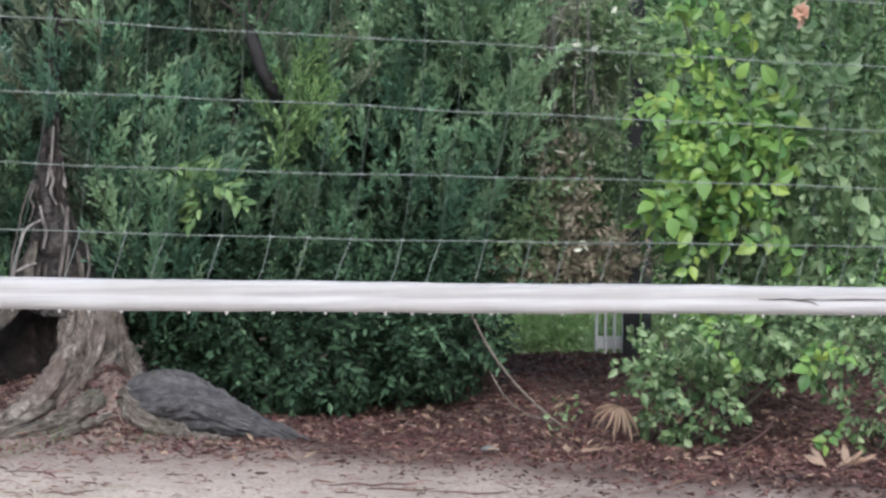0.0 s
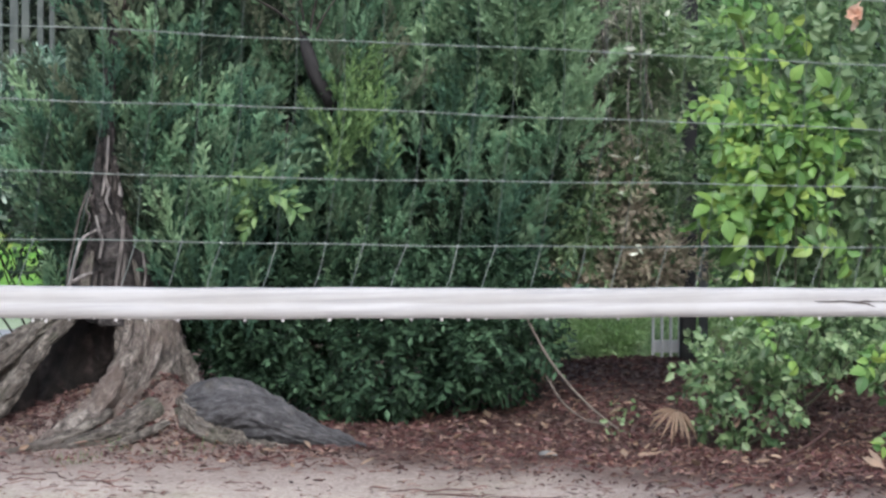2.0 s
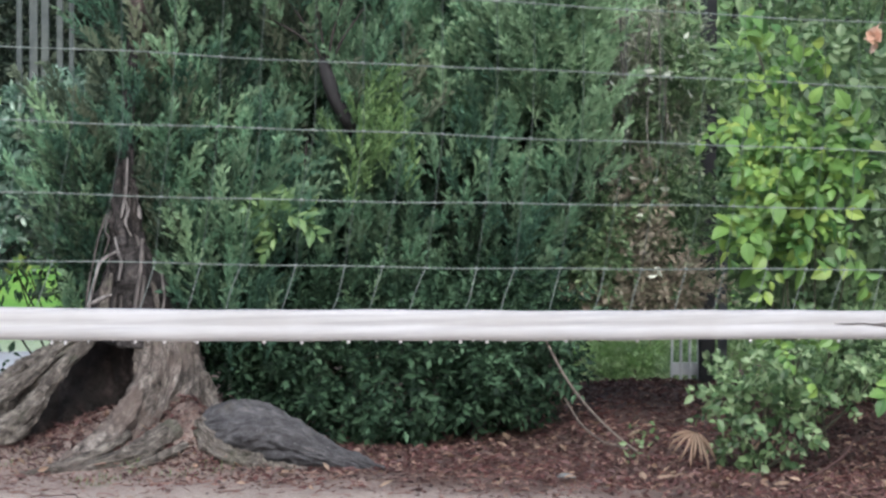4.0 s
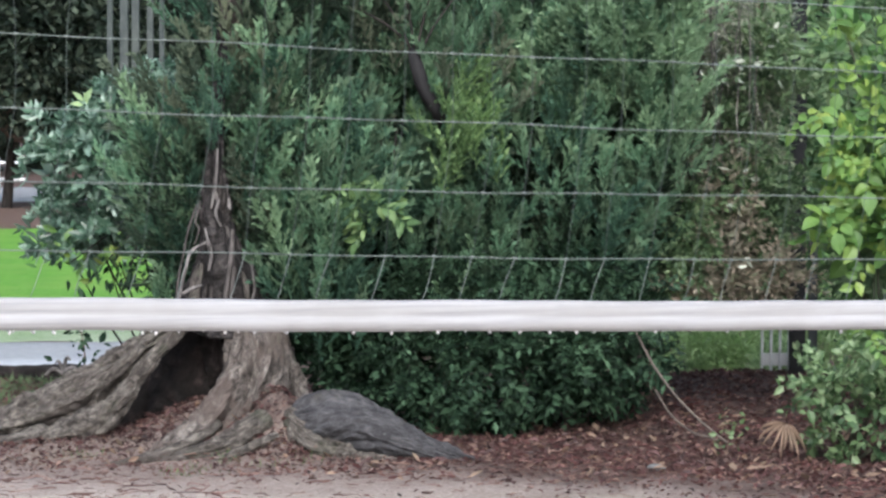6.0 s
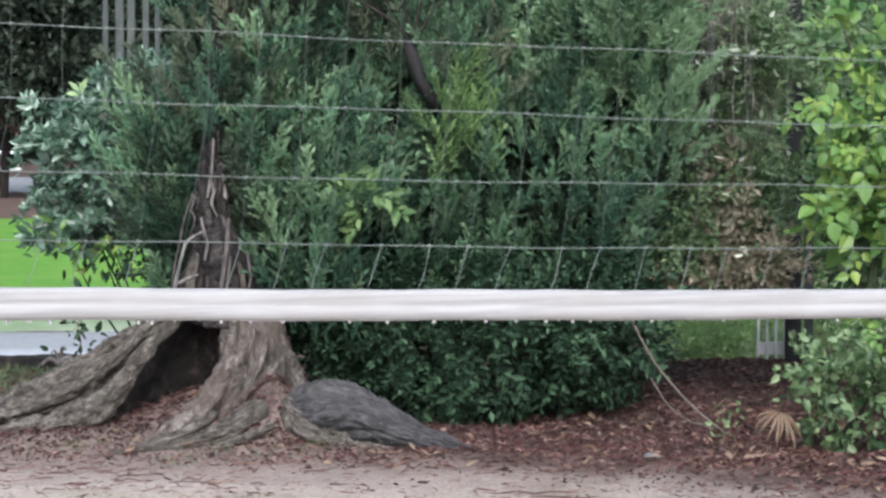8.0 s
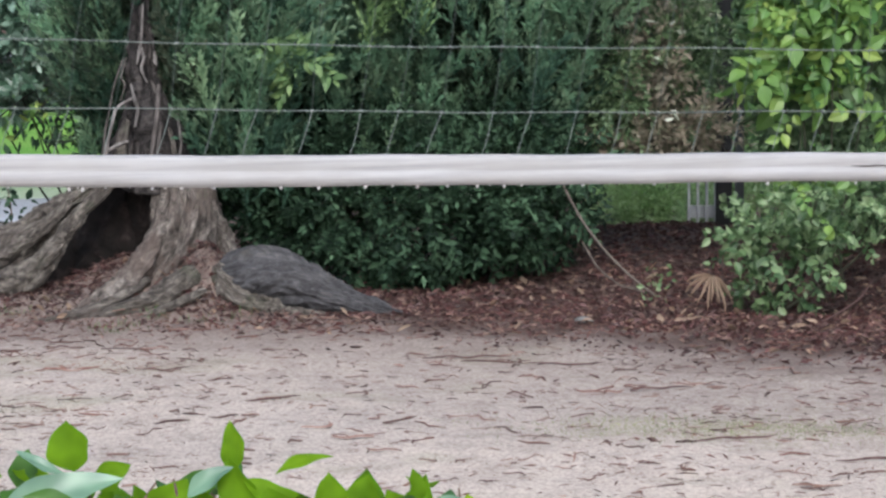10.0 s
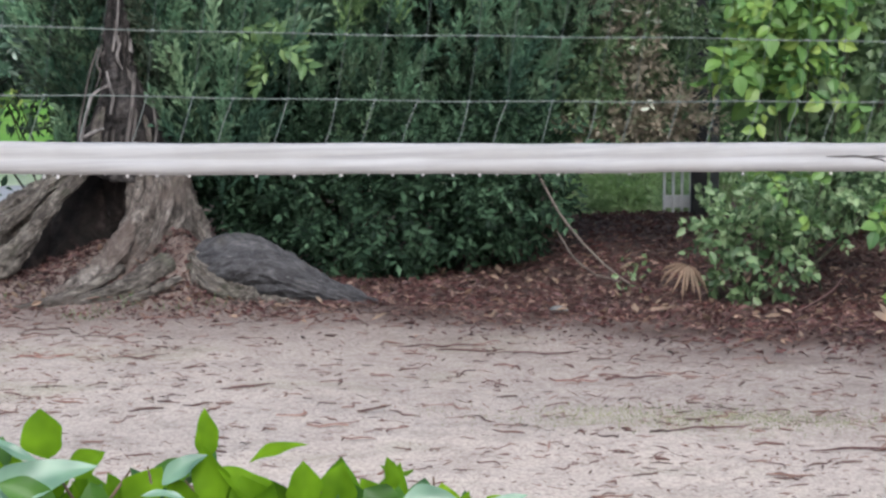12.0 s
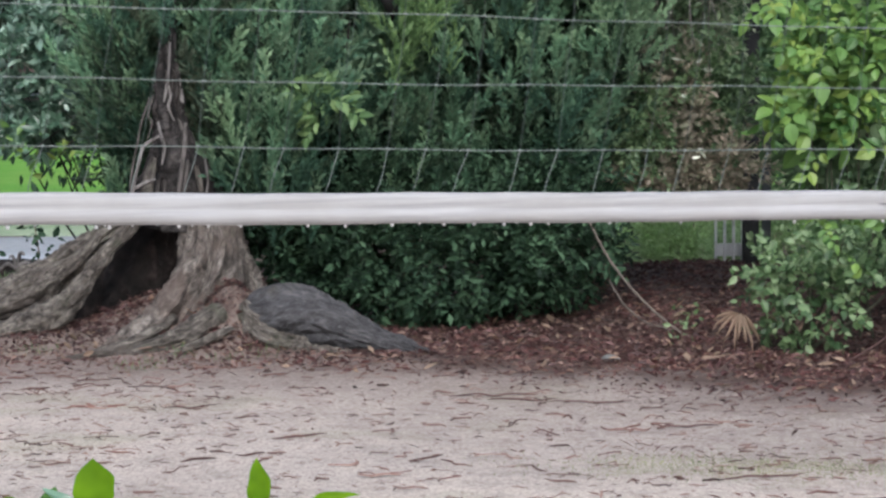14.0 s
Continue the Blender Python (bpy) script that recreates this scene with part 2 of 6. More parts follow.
# mostly opaque white base stands in for bright sky refracted in the drops
DROP = nodes_of("sky_white_water")[0]
dp = DROP.node_tree.nodes["Principled BSDF"]
dp.inputs["Transmission Weight"].default_value, dp.inputs["Roughness"].default_value, dp.inputs["IOR"].default_value = 0.25, 0.05, 1.33
dp.inputs["Base Color"].default_value = (0.95, 0.96, 1.0, 1)

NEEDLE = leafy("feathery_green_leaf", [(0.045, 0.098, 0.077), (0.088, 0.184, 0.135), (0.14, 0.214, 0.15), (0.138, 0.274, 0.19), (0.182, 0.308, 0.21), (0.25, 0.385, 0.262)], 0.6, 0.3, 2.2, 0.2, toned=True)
DULLTWIG = leafy("grey_olive_twig", [(0.055, 0.085, 0.066), (0.085, 0.12, 0.092), (0.125, 0.16, 0.122), (0.155, 0.185, 0.14)], 0.7, 0.25, 2.2, 0.2, toned=True)
# dark copy of the feathery leaf: shade between plumes put into the colour
INNER = leafy("shade_dark_inner_leaf", [(0.022, 0.045, 0.034), (0.042, 0.082, 0.056), (0.08, 0.11, 0.075)], 0.6, 0.2, 2.6)
# part of this dark is shade painted under the evergreen and inside the bush
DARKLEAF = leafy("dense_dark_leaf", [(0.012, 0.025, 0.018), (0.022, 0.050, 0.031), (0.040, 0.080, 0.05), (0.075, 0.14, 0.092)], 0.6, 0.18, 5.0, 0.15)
# blue-green leaf; its palest stop stands in for sky glints
BLUELEAF = leafy("glaucous_glint_leaf", [(0.05, 0.112, 0.079), (0.105, 0.20, 0.15), (0.18, 0.30, 0.25), (0.34, 0.48, 0.435)], 0.28, 0.2, 5.0, 0.7)
LIME = leafy("lime_green_leaf", [(0.07, 0.165, 0.062), (0.125, 0.255, 0.082), (0.165, 0.305, 0.095), (0.14, 0.275, 0.085), (0.22, 0.365, 0.10), (0.28, 0.39, 0.11)], 0.4, 0.35, 3.0)
SOFT = leafy("soft_green_blade", [(0.30, 0.44, 0.25), (0.38, 0.55, 0.31), (0.46, 0.60, 0.40)], 0.5, 0.45, 2.0)
MOSS = leafy("pale_moss", [(0.25, 0.28, 0.17), (0.32, 0.34, 0.22)], 0.8, 0.2, 3.0)
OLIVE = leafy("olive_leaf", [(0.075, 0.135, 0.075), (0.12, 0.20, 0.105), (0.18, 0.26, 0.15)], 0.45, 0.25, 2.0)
YOUNG = leafy("young_sprig_leaf", [(0.075, 0.145, 0.066), (0.115, 0.21, 0.092), (0.165, 0.265, 0.12)], 0.5, 0.3, 2.0)
DRYLEAF = leafy("dry_olive_leaf", [(0.16, 0.215, 0.16), (0.25, 0.335, 0.24), (0.34, 0.36, 0.30), (0.27, 0.38, 0.26), (0.46, 0.49, 0.43)], 0.55, 0.4, 1.6, 0.25)
BROWNLEAF = leafy("shrivelled_leaf", [(0.25, 0.22, 0.195), (0.38, 0.335, 0.305), (0.22, 0.25, 0.185), (0.32, 0.285, 0.26), (0.50, 0.46, 0.42)], 0.6, 0.4, 1.6, 0.25)
GREYLEAF = leafy("withered_grey_leaf", [(0.085, 0.095, 0.085), (0.25, 0.27, 0.235), (0.37, 0.385, 0.355), (0.21, 0.26, 0.195), (0.46, 0.475, 0.45)], 0.7, 0.3, 2.5, 0.2)
WHITISH = leafy("glint_white_leaf", [(0.32, 0.38, 0.35), (0.50, 0.56, 0.54), (0.72, 0.77, 0.77)], 0.4, 0.25, 3.0)
PALELEAF = leafy("pale_green_leaf", [(0.055, 0.11, 0.055), (0.105, 0.185, 0.09), (0.17, 0.27, 0.138), (0.30, 0.41, 0.26)], 0.4, 0.3, 6.0, 0.4)
HEDGELEAF = leafy("fresh_hedge_leaf", [(0.095, 0.22, 0.009), (0.15, 0.31, 0.012), (0.23, 0.40, 0.02)], 0.6, 0.55, 18.0, 0.1)
# glossy leaf whose pale blue base also carries the sky's sheen
HEDGEBLUE = leafy("sky_sheen_hedge_leaf", [(0.10, 0.22, 0.15), (0.155, 0.285, 0.22), (0.21, 0.35, 0.30)], 0.32, 0.2, 14.0, 0.6)
HEDGEDEEP = leafy("deep_hedge_leaf", [(0.03, 0.10, 0.012), (0.06, 0.16, 0.02), (0.05, 0.13, 0.06)], 0.4, 0.3, 14.0, 0.4)
FARLEAF = leafy("far_dark_leaf", [(0.010, 0.019, 0.016), (0.02, 0.034, 0.026), (0.035, 0.054, 0.041), (0.085, 0.11, 0.09)], 0.55, 0.15, 0.4, 0.25)
MIDLEAF = leafy("mid_green_leaf", [(0.08, 0.155, 0.085), (0.12, 0.23, 0.11), (0.19, 0.30, 0.15)], 0.5, 0.3, 0.9)
LITTER = leafy("fallen_leaf", [(0.034, 0.02, 0.023), (0.105, 0.045, 0.05), (0.13, 0.066, 0.068), (0.28, 0.19, 0.175), (0.046, 0.025, 0.028), (0.12, 0.05, 0.054), (0.075, 0.037, 0.041), (0.105, 0.056, 0.058)], 0.55, 0.1, 2.0)
TWIGS = leafy("fallen_twig", [(0.075, 0.04, 0.039), (0.13, 0.068, 0.066), (0.19, 0.105, 0.098), (0.24, 0.15, 0.14)], 0.7, 0.0, 2.0)
STRAW = leafy("dried_tan_blade", [(0.21, 0.145, 0.12), (0.35, 0.255, 0.21)], 0.6, 0.2, 5.0)
PETAL = leafy("salmon_petal", [(0.70, 0.47, 0.41), (0.80, 0.61, 0.54)], 0.5, 0.35, 5.0)


# ---------------------------------------------------------------- mesh helpers
def mesh_of(name, verts, faces, material, smooth=False, tone=None):
    """A mesh from arrays: verts n x 3, faces one array (or a list of arrays) of equal-length rows."""
    faces = [faces] if isinstance(faces, np.ndarray) else faces
    me = bpy.data.meshes.new(name)
    verts = np.asarray(verts, np.float32)
    loops = np.concatenate([f.ravel() for f in faces]).astype(np.int32)
    sizes = np.concatenate([np.full(len(f), f.shape[1], np.int32) for f in faces])
    me.vertices.add(len(verts))
    me.vertices.foreach_set("co", verts.ravel())
    me.loops.add(len(loops))
    me.loops.foreach_set("vertex_index", loops)
    me.polygons.add(len(sizes))
    me.polygons.foreach_set("loop_start", np.concatenate([[0], np.cumsum(sizes)[:-1]]).astype(np.int32))
    me.polygons.foreach_set("use_smooth", np.full(len(sizes), smooth))
    me.update(calc_edges=True)
    me.validate()
    if tone is not None:
        me.attributes.new("tone", "FLOAT", "POINT").data.foreach_set("value", np.asarray(tone, np.float32))
    me.materials.append(material)
    return me


def part(name, data, material, parent=None, label="", smooth=False):
    """One mesh object from (verts, faces), a bmesh or a mesh, under its thing."""
    if isinstance(data, bmesh.types.BMesh):
        me = bpy.data.meshes.new(name)
        for fc in data.faces:
            fc.smooth = smooth
        data.to_mesh(me)
        data.free()
        me.materials.append(material)
    elif isinstance(data, tuple):
        me = mesh_of(name, data[0], data[1], material, smooth, *data[2:])
    else:
        me = data
    ob = new(name, me)
    ob.parent = parent
    return tagged(ob, label)


def thing(name, place, label, category, group="", kind=""):
    ob = new(name)
    ob.location = place
    ob.empty_display_size = 0.1
    return tagged(ob, label, category, group, kind)


def curve_points(ctrl, steps):
    """A smooth line through ctrl rows (any width), steps points a stretch."""
    c = np.asarray(ctrl, float)
    c = np.vstack([2 * c[0] - c[1], c, 2 * c[-1] - c[-2]])
    out = []
    for i in range(1, len(c) - 2):
        for t in np.linspace(0, 1, steps, endpoint=False):
            a, b, d, e = c[i - 1], c[i], c[i + 1], c[i + 2]
            out.append(0.5 * (2 * b + (d - a) * t + (2 * a - 5 * b + 4 * d - e) * t * t + (3 * b - a - 3 * d + e) * t ** 3))
    out.append(c[-2])
    return np.array(out)


def tube(ctrl, steps=6, sides=8, rough=0.0, seed=0, ridges=0):
    """A closed tapering tube along rows of x, y, z, radius; rough and ridges work the surface along the grain."""
    line = curve_points(ctrl, steps)
    p, r = line[:, :3], np.maximum(line[:, 3], 0.0006)
    d = np.gradient(p, axis=0)
    d /= np.linalg.norm(d, axis=1, keepdims=True)
    u = np.cross(d, (0.31, 0.2, 0.93) if abs(d[:, 2]).mean() < 0.8 else (1.0, 0.12, 0.05))
    u /= np.linalg.norm(u, axis=1, keepdims=True)
    v = np.cross(d, u)
    a = np.arange(sides) * 2 * np.pi / sides
    k = np.ones((len(p), sides))
    if rough:
        run = np.concatenate([[0], np.cumsum(np.linalg.norm(np.diff(p, axis=0), axis=1))])
        for i in range(len(p)):
            for j in range(sides):
                q = Vector((math.cos(a[j]) * 2.2, math.sin(a[j]) * 2.2, run[i] * 3 + seed * 9.7))
                k[i, j] += rough * noise.fractal(q, 0.9, 2.1, 4)
                if ridges:
                    w = Vector((math.cos(a[j]) * ridges, math.sin(a[j]) * ridges, run[i] * 2.2 + seed))
                    k[i, j] += rough * 0.6 * (1 - 2.4 * abs(noise.noise(w))) + rough * 0.35 * (1 - 2.4 * abs(noise.noise(w * 2.1)))
    ring = p[:, None] + (r[:, None] * k)[..., None] * (np.cos(a)[None, :, None] * u[:, None] + np.sin(a)[None, :, None] * v[:, None])
    n = len(p)
    verts = np.vstack([ring.reshape(-1, 3), p[:1], p[-1:]])
    i, j = np.meshgrid(np.arange(n - 1), np.arange(sides), indexing="ij")
    jn = (j + 1) % sides
    quads = np.stack([i * sides + j, i * sides + jn, (i + 1) * sides + jn, (i + 1) * sides + j], -1).reshape(-1, 4)
    s = np.arange(sides)
    caps = np.vstack([np.stack([np.full(sides, n * sides), (s + 1) % sides, s], 1),
                      np.stack([np.full(sides, n * sides + 1), (n - 1) * sides + s, (n - 1) * sides + (s + 1) % sides], 1)])
    return verts, [quads, caps]


def joined(pieces):
    """Several (verts, faces) as one."""
    vs, fs, base = [], {}, 0
    for v, f in pieces:
        for g in ([f] if isinstance(f, np.ndarray) else f):
            fs.setdefault(g.shape[1], []).append(g + base)
        vs.append(v)
        base += len(v)
    return np.vstack(vs), [np.vstack(g) for g in fs.values()]


def turned(rng, d, spin=None):
    """Frames (n x 3 x 3, columns side, along, up) with the second axis along d, spun at random about it."""
    d = d / np.linalg.norm(d, axis=1, keepdims=True)
    h = np.where(np.abs(d[:, 2:3]) > 0.9, (1.0, 0, 0), (0, 0, 1.0))
    s = np.cross(d, h)
    s /= np.linalg.norm(s, axis=1, keepdims=True)
    w = np.cross(s, d)
    a = (rng.uniform(0, 2 * np.pi, len(d)) if spin is None else spin)[:, None]
    return np.stack([s * np.cos(a) + w * np.sin(a), d, w * np.cos(a) - s * np.sin(a)], -1)


def facing(d, normal):
    """Frames with the second axis along d and the third as near to normal as it can be."""
    d = d / np.linalg.norm(d, axis=1, keepdims=True)
    s = np.cross(d, normal)
    s /= np.linalg.norm(s, axis=1, keepdims=True) + 1e-9
    return np.stack([s, d, np.cross(s, d)], -1)


def scattered(shapes, frames, places, sizes, rng):
    """Copies of small shapes (verts, faces) joined into one mesh's arrays."""
    out = []
    pick = rng.integers(0, len(shapes), len(places))
    for k, (v, f) in enumerate(shapes):
        w = np.nonzero(pick == k)[0]
        if not len(w):
            continue
        vv = np.einsum("nij,vj->nvi", frames[w], v) * sizes[w][:, None, None] + places[w][:, None]
        out.append((vv.reshape(-1, 3), (f[None] + (np.arange(len(w)) * len(v))[:, None, None]).reshape(-1, f.shape[1])))
    return joined(out)


def blade(length, width, fold=0.25, droop=0.1, rows=2, belly=0.42, point=1.15, wave=0.0):
    """A leaf along +y: two halves folded at the midrib, pointed, drooping to its tip."""
    t = np.linspace(0, 1, rows + 2)
    v, f = [], []
    for x in t:
        w = width / 2 * (np.sin(np.pi * min(1, x / belly) / 2) if x < belly else np.cos(np.pi * (x - belly) / (1 - belly) / 2) ** point)
        z = -droop * length * x * x
        e = wave * length * math.sin(x * 9.0)
        v += [(-w, x * length, z + fold * w + e), (0, x * length, z), (w, x * length, z + fold * w - e * 0.7)]
    for i in range(rows + 1):
        a = i * 3
        for j in (0, 1):
            f += [(a + j, a + j + 1, a + j + 4), (a + j, a + j + 4, a + j + 3)]
    return np.array(v), np.array(f)


def kite(length, width, fold=0.3):
    """The smallest leaf: four corners and a midrib fold."""
    w = width / 2
    return (np.array([(0, 0, 0), (-w, 0.45 * length, fold * w), (0, length, -0.04 * length), (w, 0.45 * length, fold * w)]),
            np.array([(0, 2, 1), (0, 3, 2)]))


def spray(rng, length, leaf, width, count, spread=40, side=0):
    """A twig along +y with narrow leaves set round it, pointing forwards."""
    t = np.linspace(0.05, 1, count)
    a = rng.uniform(0, 2 * np.pi, count)
    o = np.radians(rng.normal(spread, 9, count)) * (1.1 - 0.6 * t)
    d = np.stack([np.sin(o) * np.cos(a), np.cos(o), np.sin(o) * np.sin(a)], 1)
    places = np.stack([np.sin(t * 3 + side) * 0.03 * length, t * length * 0.85, np.cos(t * 2) * 0.02 * length], 1)
    v, f = scattered([kite(leaf, width)], turned(rng, d), places, rng.uniform(0.7, 1.15, count) * (1.15 - 0.5 * t), rng)
    stem = np.array([(-0.0015, 0, 0), (0.0015, 0, 0), (0, length * 0.85, 0.001)])
    return np.vstack([v, stem]), np.vstack([f[0], [[len(v), len(v) + 1, len(v) + 2]]])


def sprig(rng, length, shapes, count, spread=55, wild=0.35):
    """A leafy twig along +y: leaves set left and right of it in turn, faces up, one at the tip."""
    t = np.linspace(0.1, 1, count)
    o = np.radians(spread) * np.where(np.arange(count) % 2, 1, -1) * np.append(rng.uniform(0.7, 1.2, count - 1), 0.1)
    d = np.stack([np.sin(o), np.cos(o), rng.normal(0, wild, count)], 1)
    places = np.stack([0.04 * length * np.sin(t * 5), t * length, -0.12 * length * t * t], 1)
    v, f = scattered(shapes, facing(d, rng.normal(0, wild, d.shape) + (0, 0, 1)), places, rng.uniform(0.65, 1.1, count), rng)
    stem = np.array([(-0.0016, 0, 0), (0.0016, 0, 0), (0, length, -0.12 * length)])
    return np.vstack([v, stem]), np.vstack([f[0], [[len(v), len(v) + 1, len(v) + 2]]])


def plume(rng, length=0.46, twigs=15, leaf=0.036, width=0.0125):
    """An upright feathery plume along +y: side twigs set round a stem, each with narrow leaves, shorter to the tip."""
    pieces = []
    for k in range(twigs):
        t = 0.08 + 0.86 * k / (twigs - 1)
        a, o = k * 2.4 + rng.normal(0, 0.3), radians(rng.normal(29, 6) * (1.15 - 0.5 * t))
        d = np.array((math.sin(o) * math.cos(a), math.cos(o), math.sin(o) * math.sin(a)))
        L = length * (0.34 - 0.22 * t) * rng.uniform(0.8, 1.2)
        m = 9 if t < 0.7 else 7
        q = np.linspace(0.12, 1, m)
        dd = d + rng.normal(0, 0.26, (m, 3))
        pieces.append(scattered([kite(leaf, width)], turned(rng, dd), np.array((0, t * length, 0)) + q[:, None] * d * L, rng.uniform(0.7, 1.15, m), rng))
    stem = np.array([(-0.002, 0, 0), (0.002, 0, 0), (0, length, 0.0)])
    v, f = joined(pieces)
    return np.vstack([v, stem]), np.vstack([f[0], [[len(v), len(v) + 1, len(v) + 2]]])


def in_egg(rng, n, centre, radii, shell=0.5, lumps=0.25, seed=0.0):
    """Points in the outer part of a lumpy egg, and the way out of it at each."""
    d = rng.normal(size=(n, 3))
    d /= np.linalg.norm(d, axis=1, keepdims=True)
    k = np.array([1 + lumps * noise.fractal(Vector(q * 2.3) + Vector((seed, 3.1, 1.7)), 1.0, 2.0, 3) for q in d])
    r = k * (1 - shell * rng.random(n) ** 1.6)
    p = d * r[:, None] * np.asarray(radii)
    out = d / np.asarray(radii)
    return p + np.asarray(centre), out / np.linalg.norm(out, axis=1, keepdims=True)


def height(x, y):
    """The ground's own unevenness, in metres."""
    return (0.02 * np.sin(x * 1.3 + 0.5 * y) * np.sin(y * 0.9 + 1.0) + 0.008 * np.sin(x * 5.1 + y * 2.3) * np.sin(y * 4.7 - x)
            + 0.22 * np.exp(-((x + 1.05) / 0.42) ** 2 - ((y - 14.72) / 0.42) ** 2) + 0.10 * np.exp(-((x + 0.72) / 0.14) ** 2 - ((y - 14.22) / 0.16) ** 2) + 0.12 * np.exp(-((x + 0.76) / 0.12) ** 2 - ((y - 14.18) / 0.12) ** 2) + 0.09 * np.exp(-((x + 0.98) / 0.42) ** 2 - ((y - 14.12) / 0.22) ** 2) + 0.085 * np.exp(-((x + 1.75) / 0.5) ** 2 - ((y - 14.32) / 0.3) ** 2) + 0.05 * np.exp(-((x + 0.6) / 0.6) ** 2 - ((y - 14.6) / 0.5) ** 2)
            + 0.15 * np.clip((y - 14.1) / 2.0, 0, 1) ** 1.3 * np.clip((18.6 - y) / 1.5, 0, 1) * np.clip((x - 0.2) / 0.9, 0, 1) * np.clip((5.5 - x) / 1.5, 0, 1)) * np.clip((60 - np.hypot(x, y)) / 30, 0, 1)


# ---------------------------------------------------------------- ground, lawn, paths
def sheet(xs, ys, lift, drop_edge=0.0):
    x, y = np.meshgrid(xs, ys, indexing="ij")
    z = height(x, y) + lift
    if drop_edge:
        z[0], z[-1], z[:, 0], z[:, -1] = z[0] - drop_edge, z[-1] - drop_edge, z[:, 0] - drop_edge, z[:, -1] - drop_edge
    a, b = len(xs), len(ys)
    i, j = np.meshgrid(np.arange(a - 1), np.arange(b - 1), indexing="ij")
    q = np.stack([i * b + j, (i + 1) * b + j, (i + 1) * b + j + 1, i * b + j + 1], -1).reshape(-1, 4)
    return np.stack([x, y, z], -1).reshape(-1, 3), q


far = np.array([12, 20, 35, 60, 110, 250, 700, 2000, 4000.0])
gx = np.concatenate([-far[::-1], np.arange(-6, 6.01, 0.06), far])
gy = np.concatenate([-far[::-1], np.arange(-5, 6, 0.5), np.arange(6, 20, 0.06), np.arange(20, 40, 0.5), 40 + far])
ground = tagged(part("ground", sheet(gx, gy, 0.0), SAND, smooth=True), "pale trodden sandy ground with damp soil under the trees", "ground", kind="structure")
lawn = tagged(part("lawn", sheet(np.arange(-40, 14, 0.5), np.arange(23.0, 46, 0.5), 0.05, 0.08), LAWN, smooth=True),
              "bright wet mown lawn beyond the trees", "lawn", kind="structure")
verge = tagged(part("verge", sheet(np.arange(-40, 14, 0.5), np.array([21.6, 22.0, 22.5, 22.8, 22.9]), 0.04, 0.06), VERGE, smooth=True),
               "wet grass verge between path and lawn, paled for reflections", "verge", kind="structure")
path = tagged(part("path", sheet(np.arange(-40, -0.6, 0.4), np.array([19.3, 19.5, 20, 20.5, 21, 21.3, 21.5]), 0.03, 0.08), ASPHALT, smooth=True),
              "wet grey paved path beside the lawn", "path", kind="structure")
bed = tagged(part("planting_bed", sheet(np.arange(-40, 20, 1.0), np.arange(46.3, 62, 1.0), 0.06, 0.1), EARTH, smooth=True),
             "dark brown soil bed behind the lawn", "planting bed", kind="structure")
road = tagged(part("road", sheet(np.arange(-60, 1, 2.0), np.arange(62.5, 77, 1.0), 0.05, 0.1), ASPHALT, smooth=True),
              "grey wet road far behind the lawn", "road", kind="structure")

# ---------------------------------------------------------------- fence: white rail and wire netting above it
FX, FY, UX, UY, FALL = -1.231, 8.76, 0.910, 0.4146, -0.0242
RAIL_Z = 0.979


def along(s, up=0.0, out=0.0):
    """A point on the fence: s metres along it, up from the rail's middle, out towards the open ground."""
    return (FX + UX * s + UY * out, FY + UY * s - UX * out, RAIL_Z + FALL * s + up)


rng = np.random.default_rng(3)
fence = thing("rail_fence", along(-0.6, -RAIL_Z), "white painted rail fence with galvanised wire netting above", "fence")
fence.location.z = 0
fence_at = Matrix.Translation(-fence.location)


def fence_part(name, data, material, label="", smooth=True, parent=None):
    ob = part(name, data, material, parent or fence, label, smooth)
    if parent is None:
        ob.matrix_parent_inverse = fence_at
    return ob


profile = np.array([(-0.030, 0.040), (-0.022, 0.0455), (0.012, 0.0455), (0.021, 0.041), (0.025, 0.032), (0.0258, 0.010), (0.0245, 0.0035), (0.0258, -0.003),
                    (0.0305, -0.010), (0.033, -0.021), (0.0305, -0.033), (0.022, -0.0425), (0.004, -0.0455), (-0.018, -0.043), (-0.030, -0.032)])
ss = np.arange(-0.75, 4.4, 0.03)
rail_v = np.array([along(s, b - 0.004 * math.sin(math.pi * min(1, max(0, s / 2.9))) + 0.0012 * math.sin(s * 5.3) + 0.0008 * math.sin(s * 17 + b * 60), a + 0.001 * math.sin(s * 11 + 2)) for s in ss for a, b in profile])
m = len(profile)
i, j = np.meshgrid(np.arange(len(ss) - 1), np.arange(m), indexing="ij")
rail_f = np.stack([i * m + j, i * m + (j + 1) % m, (i + 1) * m + (j + 1) % m, (i + 1) * m + j], -1).reshape(-1, 4)
ends = np.array([np.arange(m)[::-1], (len(ss) - 1) * m + np.arange(m)])
rail = fence_part("rail", (rail_v, [rail_f, ends]), PAINT, "wet white painted rail with a rounded lower edge")

for s in (-0.62, 4.25):
    x, y, z = along(s, 0.0, -0.075)
    fence_part("post", tube([(x, y, -0.3, 0.05), (x, y, 0.6, 0.05), (x, y, 1.5, 0.048), (x, y, 2.3, 0.047)], 4, 14), PAINT, "round white painted post")

# netting: level wires with a little sag, leaning stays, a knot at each crossing
def eased(s, s0, s1):
    t = min(1.0, max(0.0, (s - s0) / (s1 - s0)))
    return t * t * (3 - 2 * t)


